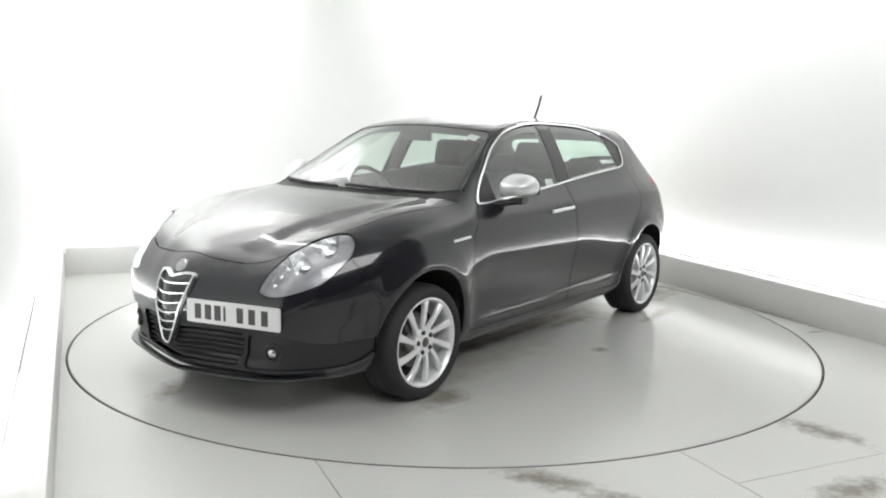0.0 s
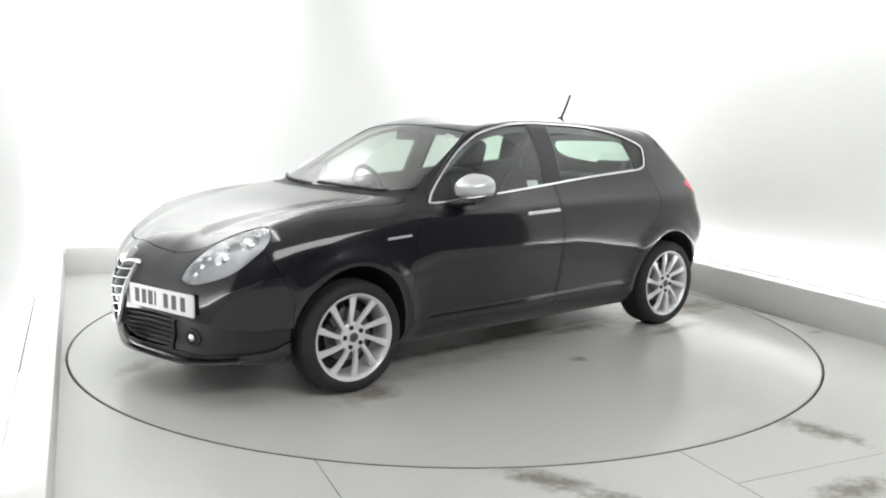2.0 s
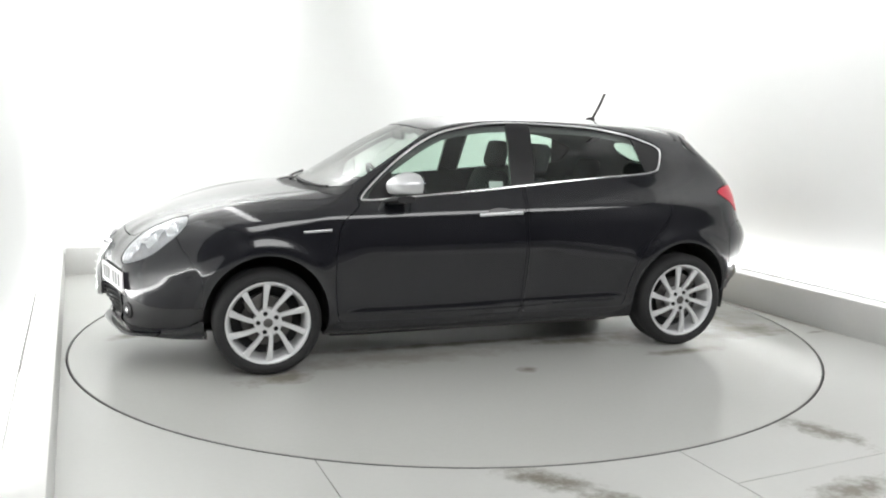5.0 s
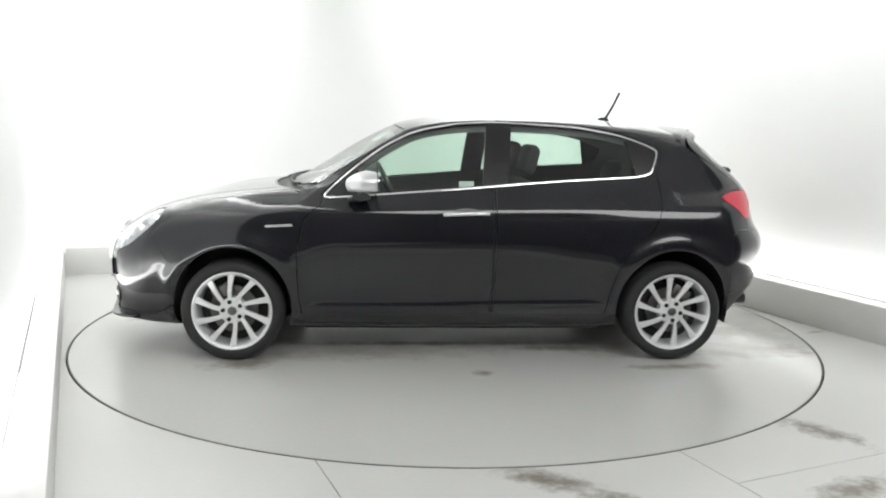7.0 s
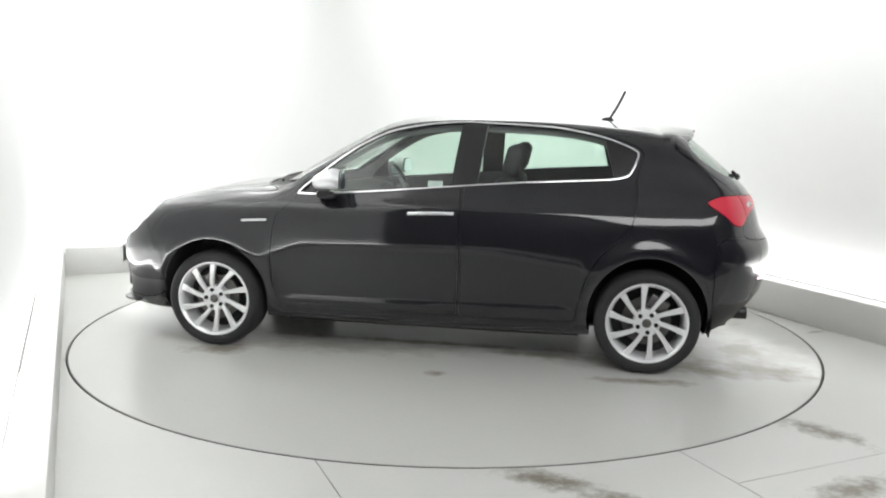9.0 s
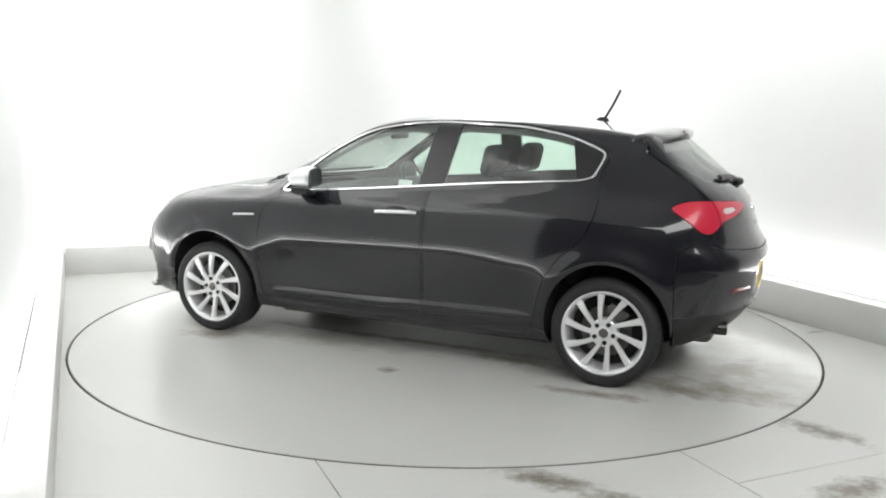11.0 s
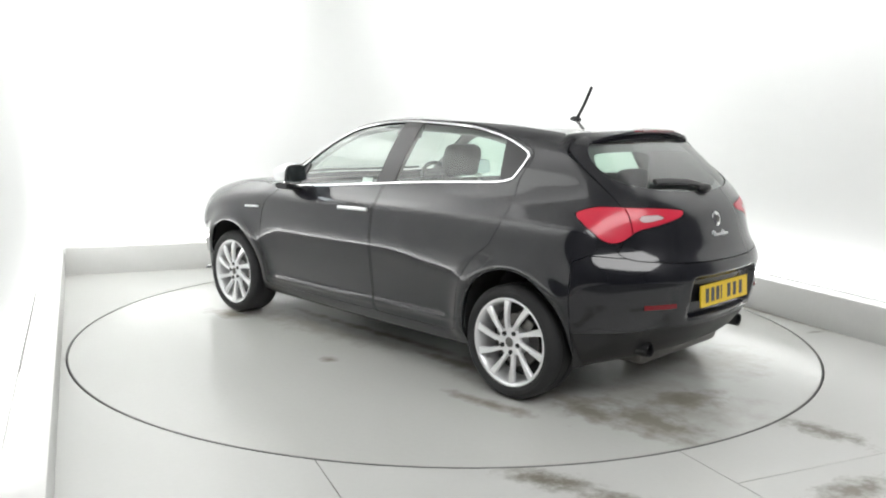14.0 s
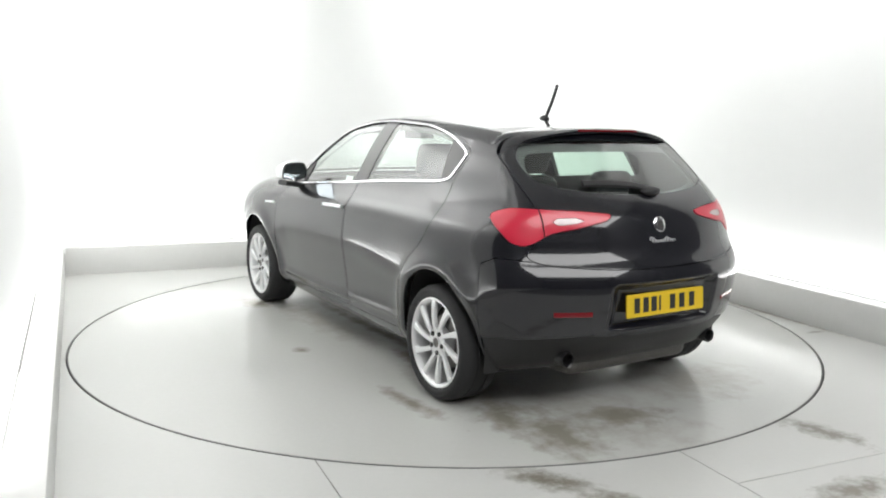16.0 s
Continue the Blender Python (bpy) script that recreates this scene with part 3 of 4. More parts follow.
def flank_field(poly, V, side=0, grow=0.0):
    d = inside_of(poly, V[:, [0, 2]]) - grow
    y = V[:, 1] * side if side else np.abs(V[:, 1])
    return np.where(y > 0.42, d, 1.0)


def above_field(poly, V, grow=0.0):
    return np.where(V[:, 2] > 0.70, inside_of(poly, np.stack([V[:, 0], np.abs(V[:, 1])], 1)) - grow, 1.0)


def end_field(poly, V, front, grow=0.0):
    ok = V[:, 0] > 1.4 if front else V[:, 0] < -1.30
    return np.where(ok, inside_of(poly, np.stack([np.abs(V[:, 1]), V[:, 2]], 1)) - grow, 1.0)


def lamp_field(poly, turn, V, side=0, grow=0.0):
    ok = V[:, 0] > 1.4 if turn < 90 else V[:, 0] < -1.4
    if side:
        ok &= V[:, 1] * side > 0.05
    return np.where(ok, inside_of(poly, seen_from(V, turn)) - grow, 1.0)


def arch_field(V, rx=0.343, rz=0.367):
    r = np.minimum(np.hypot((V[:, 0] - WB) / rx, (V[:, 2] - ARCH) / rz), np.hypot((V[:, 0] + WB) / rx, (V[:, 2] - ARCH) / rz))
    return np.where(np.abs(V[:, 1]) > 0.52, (r - 1) * 0.35, 1.0)


def split(V, T, field, gap=0.0021):
    """The pieces inside and outside a line, with a gap between."""
    return clip(V, T, field(V) + gap), clip(V, T, gap - field(V))


def largest(V, T):
    """The largest connected piece of a triangle mesh."""
    tag = np.arange(len(V))
    while True:
        low = tag[T].min(1)
        new_tag = tag.copy()
        for k in range(3):
            np.minimum.at(new_tag, T[:, k], low)
        if (new_tag == tag).all():
            break
        tag = new_tag
    ids, count = np.unique(tag[T[:, 0]], return_counts=True)
    T = T[tag[T[:, 0]] == ids[np.argmax(count)]]
    used, inv = np.unique(T, return_inverse=True)
    return V[used], inv.reshape(T.shape)


DOORS = {}


def shell(car):
    """The painted panels, panes and lamps, all cut from one surface."""
    V0, T0 = skin()
    V, T = clip(V0, T0, -arch_field(V0))
    # openings
    V, T = clip(V, T, -flank_field(DAYLIGHT, V))
    V, T = clip(V, T, -above_field(WINDSCREEN, V))
    V, T = clip(V, T, -end_field(REAR_GLASS, V, False))
    V, T = clip(V, T, -lamp_field(HEADLAMP, 37, V, grow=0.003))
    V, T = clip(V, T, -lamp_field(TAILLAMP, 148, V, grow=0.003))
    # panels
    (bv, bt), (V, T) = split(V, T, lambda v: above_field(BONNET, v))
    skin_part("bonnet", bv, bt, PAINT, car)
    (bv, bt), (V, T) = split(V, T, lambda v: above_field(COWL, v), 0.001)
    skin_part("cowl", bv, bt, BLACK, car, "black plastic cowl under the windscreen", inset=0.012)
    (bv, bt), (V, T) = split(V, T, lambda v: end_field(TAILGATE, v, False))
    skin_part("tailgate", bv, bt, PAINT, car)
    for side in (1, -1):
        for name, poly in (("front_door", FRONT_DOOR), ("rear_door", REAR_DOOR)):
            (bv, bt), (V, T) = split(V, T, lambda v: flank_field(poly, v, side))
            DOORS[name, side] = skin_part(name, bv, bt, PAINT, car)
    (bv, bt), (V, T) = split(V, T, lambda v: np.interp(v[:, 2], (0.55, 0.80), (1.66, 1.80)) - v[:, 0], 0.0016)
    (iv, it), (bv, bt) = split(bv, bt, lambda v: end_field(INTAKE, v, True), 0.001)
    (fv, ft), (bv, bt) = split(bv, bt, lambda v: end_field(FOG_PANEL, v, True), 0.001)
    bumper = skin_part("front_bumper", bv, bt, PAINT, car)
    skin_part("lower_grille", iv, it, BLACK, bumper, "black plastic lower grille", inset=0.035)
    for side in (1, -1):
        a, b = largest(*clip(fv, ft, -fv[:, 1] * side))
        skin_part("fog_lamp_surround", a, b, BLACK, bumper, "black plastic fog lamp surround", inset=0.012)
    (bv, bt), (V, T) = split(V, T, lambda v: np.maximum(v[:, 0] + 1.672, v[:, 2] - np.interp(np.abs(v[:, 1]), (0, 0.7, 0.80, 0.9), (0.75, 0.79, 0.80, 0.72))))
    (dv, dt), (bv, bt) = split(bv, bt, lambda v: v[:, 2] - np.interp(np.abs(v[:, 1]), (0, 0.36, 0.42, 0.85), (0.43, 0.43, 0.44, 0.41)), 0.001)
    bumper = skin_part("rear_bumper", bv, bt, PAINT, car)
    skin_part("diffuser", dv, dt, BLACK, bumper, "black plastic lower valance", inset=0.008)
    skin_part("body", V, T, PAINT, car, depth=0.012)

    # glass
    Vw, Tw = clip(V0, T0, flank_field(DAYLIGHT, V0, grow=-0.002))
    for side in (1, -1):
        v, t = clip(Vw, Tw, -Vw[:, 1] * side)
        lean = lambda q: q[:, 0] + 0.10 * (q[:, 2] - 1.2)
        a, b = clip(v, t, -0.165 - lean(v))
        skin_part("front_side_window", a, b, GLASS, DOORS["front_door", side], "green tinted side glass", inset=0.008, depth=0.004).visible_shadow = False
        v2, t2 = clip(v, t, lean(v) + 0.32)
        a, b = clip(v2, t2, -1.075 - v2[:, 0] + 0.25 * (v2[:, 2] - 1.2))
        skin_part("rear_side_window", a, b, GLASS, DOORS["rear_door", side], "green tinted side glass", inset=0.008, depth=0.004).visible_shadow = False
        a, b = clip(v2, t2, 1.075 + v2[:, 0] - 0.25 * (v2[:, 2] - 1.2))
        skin_part("quarter_panel_trim", a, b, GLOSSBLACK, DOORS["rear_door", side], "gloss black corner trim", inset=0.006)
        v2, t2 = clip(v, t, lean(v) + 0.165)
        a, b = clip(v2, t2, -0.32 - lean(v2))
        skin_part("door_pillar", a, b, GLOSSBLACK, car, "gloss black door pillar", inset=0.004, depth=0.03)
    a, b = clip(V0, T0, above_field(WINDSCREEN, V0, grow=-0.003))
    skin_part("windscreen", a, b, SCREEN, car, "clear raked windscreen", inset=0.004, depth=0.004).visible_shadow = False
    a, b = clip(V0, T0, end_field(REAR_GLASS, V0, False, grow=-0.003))
    skin_part("rear_window", a, b, GLASS, car, "tinted rear window", inset=0.004, depth=0.004).visible_shadow = False

    # inner shell of the cabin
    Vi, Ti = clip(V0, T0, 0.45 - V0[:, 2])
    Vi, Ti = clip(Vi, Ti, np.abs(Vi[:, 0] + 0.45) - 1.56)
    Vi, Ti = clip(Vi, Ti, -flank_field(DAYLIGHT, Vi, grow=-0.022))
    Vi, Ti = clip(Vi, Ti, -above_field(WINDSCREEN, Vi, grow=-0.02))
    Vi, Ti = clip(Vi, Ti, -end_field(REAR_GLASS, Vi, False, grow=-0.03))
    Vi, Ti = clip(Vi, Ti, -arch_field(Vi, 0.44, 0.46))
    n = normals(Vi)
    mesh_object("cabin_lining", Vi - n * 0.045, Ti[:, ::-1], LINING, car, "dark grey cabin lining", vertex_normals=-n)

    # lamps
    for side in (1, -1):
        a, b = clip(V0, T0, lamp_field(HEADLAMP, 37, V0, side, grow=-0.001))
        lamp = skin_part("headlamp", a, b, LENS, car, "clear teardrop headlamp", inset=0.002, depth=0.004)
        lamp.visible_shadow = False
        skin_part("housing", a, b, material("lamp_housing", (0.42, 0.42, 0.43), 0.34, metal=0.6, grain=0.3, grain_size=25, bump=0.5), lamp, "grey metallic lamp bowl", inset=0.055)
        n = normals(a)
        W, F, N = thick(a - n * 0.004, b, n, 0.055)
        mesh_object("bezel", W, F[len(b):], SATIN, lamp, "silver lamp rim", vertex_normals=N)
        for (x, y, z), r in (((1.955, 0.615, 0.715), 0.052), ((1.845, 0.675, 0.785), 0.050)):
            bm = revolve([(0.0005, 0.040), (r * 0.45, 0.034), (r * 0.8, 0.018), (r, -0.002), (r * 1.14, 0.004), (r * 1.18, -0.006), (r * 1.05, -0.05)], 28)
            m = Matrix.Translation((x - 0.045, (y - 0.03) * side, z)) @ Matrix.Rotation(radians(-90 + 24 * side), 4, "Z")
            bmesh.ops.transform(bm, matrix=m, verts=bm.verts)
            part("projector", bm, SATIN, lamp, "bright round projector")
        for k in range(3):
            x, y, z = 2.055 - 0.035 * k, 0.535 + 0.006 * k, 0.655 + 0.036 * k
            bm = bmesh.new()
            bmesh.ops.create_uvsphere(bm, u_segments=12, v_segments=8, radius=0.014, matrix=Matrix.Translation((x - 0.03, (y - 0.005) * side, z - 0.004)))
            part("small_lamp", bm, CHROME, lamp)
        a, b = clip(V0, T0, lamp_field(TAILLAMP, 148, V0, side, grow=-0.001))
        (rv, rt), (a, b) = split(a, b, lambda v: lamp_field(REVERSE, 148, v, side), 0.0008)
        cut = lambda v: 0.612 - np.abs(v[:, 1])
        (ov, ot), (a, b) = split(a, b, cut, 0.0028)
        skin_part("tail_lamp", ov, ot, RED, car, "bright red wrapped tail lamp", inset=-0.003)
        lamp = skin_part("tailgate_lamp", a, b, RED, car, "red lamp on the tailgate", inset=-0.003)
        skin_part("reversing_lamp", rv, rt, CLEARLAMP, lamp, "clear reversing lamp", inset=-0.002)


def on_flank(x, z, out=0.0, side=1):
    p = np.array([x, float(side_y(np.array(x), np.array(z))), z])
    p = p + normals(p[None])[0] * out
    return np.array([p[0], p[1] * side, p[2]])


def window_trim(car, side):
    q = DAYLIGHT
    P = np.stack([q[:, 0], side_y(q[:, 0], q[:, 1]), q[:, 1]], 1)
    n = normals(P)
    P = P + n * 0.002
    P[:, 1] *= side
    n[:, 1] *= side
    part("window_trim", sweep(P, n, 0.014, 0.010), CHROME, car, "thin bright chrome strip round the side windows")


def door_furniture(car, side):
    xs = np.linspace(0.085, -0.185, 15)
    P = np.array([on_flank(x, 0.878 + 0.008 * (0.085 - x) / 0.27, 0.024 - 0.016 * abs((x + 0.05) / 0.135) ** 4) for x in xs])
    n = normals(P)
    P[:, 1] *= side
    n[:, 1] *= side
    part("door_handle", sweep(P, n, 0.021, 0.018, closed=False, sides=12), CAP, DOORS["front_door", side], "bright silver door handle")
    # flat black oval on the door, painted as the handle's shaded recess
    cup = [on_flank(-0.05 + 0.075 * math.cos(a), 0.896 + 0.020 * math.sin(a), 0.003) * np.array([1, side, 1]) for a in np.linspace(0, 2 * math.pi, 24, endpoint=False)]
    back = [p - np.array([0, 0.006 * side, 0]) for p in cup]
    bm = bmesh.new()
    a, b = [bm.verts.new(p) for p in cup], [bm.verts.new(p) for p in back]
    bm.faces.new(a)
    bm.faces.new(b)
    for i in range(24):
        bm.faces.new((a[i], a[i - 1], b[i - 1], b[i]))
    part("handle_recess_oval", bm, GLOSSBLACK, DOORS["front_door", side], "flat black oval painted as the shaded recess behind the door handle")
    P = np.array([on_flank(x, 0.803 + (1.12 - x) * 0.05, 0.004) for x in np.linspace(1.118, 0.962, 6)])
    n = normals(P)
    P[:, 1] *= side
    n[:, 1] *= side
    part("wing_badge", sweep(P, n, 0.014, 0.009, closed=False), CAP, car, "thin silver bar on the front wing")


def door_mirror(car, side):
    bm = bmesh.new()
    bmesh.ops.create_uvsphere(bm, u_segments=28, v_segments=18, radius=1)
    for v in bm.verts:
        x, y, z = v.co
        sx = math.copysign(abs(x) ** 0.90, x)
        sy = math.copysign(abs(y) ** 0.76, y)
        sz = max(math.copysign(abs(z) ** 0.85, z), -0.62)
        slope = 1 - (0.35 * max(0.0, sx) if z > 0 else 0.0)
        v.co = (max(sx, -0.55) * 0.115 - 0.012 * sy, sy * 0.098, sz * 0.074 * slope * (1 - 0.12 * sy) + 0.002 * sy)
    bmesh.ops.transform(bm, matrix=Matrix.Translation((0.540, 0.905, 1.058)), verts=bm.verts)
    if side < 0:
        bmesh.ops.scale(bm, vec=(1, -1, 1), verts=bm.verts)
    mirror = part("door_mirror", bm, CAP, car, "satin silver door mirror housing")
    glassy = loop([(-0.078, -0.042), (0.075, -0.042), (0.088, -0.01), (0.080, 0.035), (0.05, 0.060), (-0.06, 0.062), (-0.088, 0.02)], 4)
    for nm, grow, x, mat, lab in (("mirror_frame", 1.02, 0.481, BLACK, "black plastic mirror frame"), ("mirror_glass", 0.93, 0.4765, material("mirror_silver", (0.78, 0.86, 0.90), 0.03, metal=1.0), "blue-grey mirror glass")):
        bm = prism(glassy * grow, 0.006)
        bmesh.ops.transform(bm, matrix=Matrix.Translation((x, 0.905 * side, 1.058)) @ Matrix.Rotation(radians(7 * side), 4, "Z") @ Matrix(((0, 0, -1, 0), (side, 0, 0, 0), (0, 1, 0, 0), (0, 0, 0, 1))), verts=bm.verts)
        part(nm, bm, mat, mirror, lab)
    P = [(0.60, 0.775 * side, 0.955), (0.59, 0.83 * side, 0.965), (0.575, 0.89 * side, 0.975), (0.56, 0.96 * side, 0.985)]
    part("mirror_foot", sweep(loop(P, 4, False), np.tile([0.0, 0, 1], (13, 1)), 0.11, 0.038, closed=False, sides=10), BLACK, mirror, "black plastic mirror foot")


def mirror_sail(car, side):
    """The dark triangle in the front corner of the front window."""
    tri = loop([(0.735, 0.985), (0.62, 1.105), (0.585, 1.120), (0.585, 1.08), (0.595, 0.99), (0.60, 0.982)], 4)
    y = side_y(tri[:, 0], tri[:, 1])
    bm = bmesh.new()
    a = [bm.verts.new((p[0], (q - 0.003) * side, p[1])) for p, q in zip(tri, y)]
    b = [bm.verts.new((p[0], (q - 0.016) * side, p[1])) for p, q in zip(tri, y)]
    bm.faces.new(a)
    bm.faces.new(b)
    for i in range(len(a)):
        bm.faces.new((a[i], a[i - 1], b[i - 1], b[i]))
    part("mirror_sail", bm, BLACK, DOORS["front_door", side], "black window corner behind the mirror")


def wheel(car, x, side):
    """A ten-spoke alloy wheel; it faces along its y axis."""
    rim = part("wheel", revolve([(0.195, -0.10), (0.228, -0.098), (0.232, -0.085), (0.215, -0.07), (0.205, 0.02), (0.212, 0.075), (0.226, 0.094), (0.2335, 0.099), (0.2335, 0.105), (0.226, 0.1065),
                                 (0.216, 0.098), (0.208, 0.080), (0.199, 0.02), (0.199, -0.07)], 72, closed=True), ALLOY, car, "ten-spoke silver alloy wheel")
    rim.matrix_world = Matrix.Translation((x, 0.765 * side, HUB)) @ Matrix.Rotation(0 if side > 0 else math.pi, 4, "Z")
    part("tyre", revolve([(0.2220, -0.10), (0.2360, -0.112), (0.2571, -0.117), (0.2797, -0.110), (0.2927, -0.095), (0.2996, -0.078), (0.3000, -0.040), (0.2968, -0.038), (0.2968, -0.030), (0.3000, -0.028),
                          (0.3000, 0.028), (0.2968, 0.030), (0.2968, 0.038), (0.3000, 0.040), (0.2996, 0.078), (0.2927, 0.095), (0.2797, 0.110), (0.2684, 0.1155), (0.2668, 0.1135), (0.2571, 0.1165), (0.2473, 0.114),
                          (0.2360, 0.1075), (0.2335, 0.100), (0.2220, 0.090)], 72, closed=True), RUBBER, rim, "black low-profile tyre")
    # spokes: narrow at the hub, wide and swept at the rim
    for k in range(10):
        bm = bmesh.new()
        rings = []
        for r, half, lean, face in ((0.040, 0.0125, -3, 0.086), (0.070, 0.0125, 0, 0.093), (0.105, 0.0130, 4.5, 0.098), (0.140, 0.0145, 8.0, 0.101), (0.175, 0.0165, 10.4, 0.102), (0.203, 0.0190, 11.8, 0.101), (0.222, 0.0235, 12.4, 0.098)):
            a = radians(36 * k + lean + (5.5 if x > 0 else 0.0))
            ring = []
            for o, h in ((-1, -0.020), (-1.0, -0.006), (-0.72, 0.0), (0.72, 0.0), (1.0, -0.006), (1, -0.020)):
                c, s = math.cos(a), math.sin(a)
                ring.append(bm.verts.new((r * c - o * half * s, face + h, r * s + o * half * c)))
            rings.append(ring)
        for a, b in zip(rings, rings[1:]):
            for i in range(6):
                bm.faces.new((a[i], a[(i + 1) % 6], b[(i + 1) % 6], b[i]))
        bm.faces.new(rings[0])
        bm.faces.new(rings[-1])
        part("spoke", bm, ALLOY, rim)
    part("hub", revolve([(0.0005, 0.094), (0.030, 0.094), (0.034, 0.088), (0.072, 0.089), (0.078, 0.084), (0.078, 0.02)], 40), ALLOY, rim)
    part("hub_cap", revolve([(0.0005, 0.0985), (0.022, 0.0975), (0.026, 0.0945)], 28), STEEL, rim, "round grey hub cap")
    for k in range(5):
        a = radians(72 * k + (3 if x > 0 else 46))
        # dark disc, slightly proud, painted as the shade in a bolt hole
        bm = revolve([(0.0005, 0.0962), (0.0115, 0.0962), (0.0125, 0.0950), (0.0125, 0.080)], 14)
        bmesh.ops.translate(bm, vec=(0.054 * math.cos(a), 0, 0.054 * math.sin(a)), verts=bm.verts)
        part("bolt", bm, GLOSSBLACK, rim, "dark disc painted as a shaded wheel bolt hole")
    part("brake_disc", revolve([(0.07, 0.028), (0.140, 0.028), (0.140, 0.004), (0.07, 0.004)], 48, closed=True), STEEL, rim, "steel brake disc")
    # dark disc in place of the shade seen between the spokes
    part("spoke_shade", revolve([(0.0005, -0.02), (0.198, -0.02), (0.198, -0.03)], 48), GAP, rim, "dark disc painted as the shade behind the spokes")
    a = radians(60 if x > 0 else 120)
    bm = fresh_box(-0.035, 0.002, -0.06, 0.035, 0.062, 0.06, bevel=0.01)
    bmesh.ops.transform(bm, matrix=Matrix.Translation((0.125 * math.cos(a), 0, 0.125 * math.sin(a))) @ Matrix.Rotation(-a, 4, "Y"), verts=bm.verts)
    part("brake_caliper", bm, STEEL, rim, "grey brake caliper")


def arch_liner(car, x, side):
    bm = bmesh.new()
    rings = []
    for y, k in ((0.50, 0.0), (0.50, 1.03), (0.80, 1.03), (0.862, 1.03)):
        rings.append([bm.verts.new((x + 0.352 * k * math.cos(radians(a)), min(y, 0.805 + 0.055 * max(0, math.sin(radians(a)))) * side, ARCH + 0.382 * k * math.sin(radians(a)))) for a in range(-14, 195, 8)])
    for a, b in zip(rings, rings[1:]):
        for i in range(len(a) - 1):
            bm.faces.new((a[i], a[i + 1], b[i + 1], b[i]))
    bmesh.ops.remove_doubles(bm, verts=bm.verts, dist=1e-5)
    part("arch_liner", bm, GAP, car, "black wheel arch liner")


def number_plate(name, car, m, mat, label):
    """A plate with plain bars for its characters; it faces along its z axis."""
    plate = part(name, prism(loop([(-0.26, -0.05), (-0.255, -0.0555), (0.255, -0.0555), (0.26, -0.05), (0.26, 0.05), (0.255, 0.0555), (-0.255, 0.0555), (-0.26, 0.05)], 1), 0.008), mat, car, label)
    plate.matrix_local = m
    for x in (-0.195, -0.137, -0.083, -0.043, 0.043, 0.108, 0.178):
        w = 0.006 if x == -0.043 else 0.018
        bm = fresh_box(x - w, -0.036, 0.0078, x + w, 0.036, 0.0092)
        part("character_bar", bm, INK, plate, "plain dark bar")
    return plate


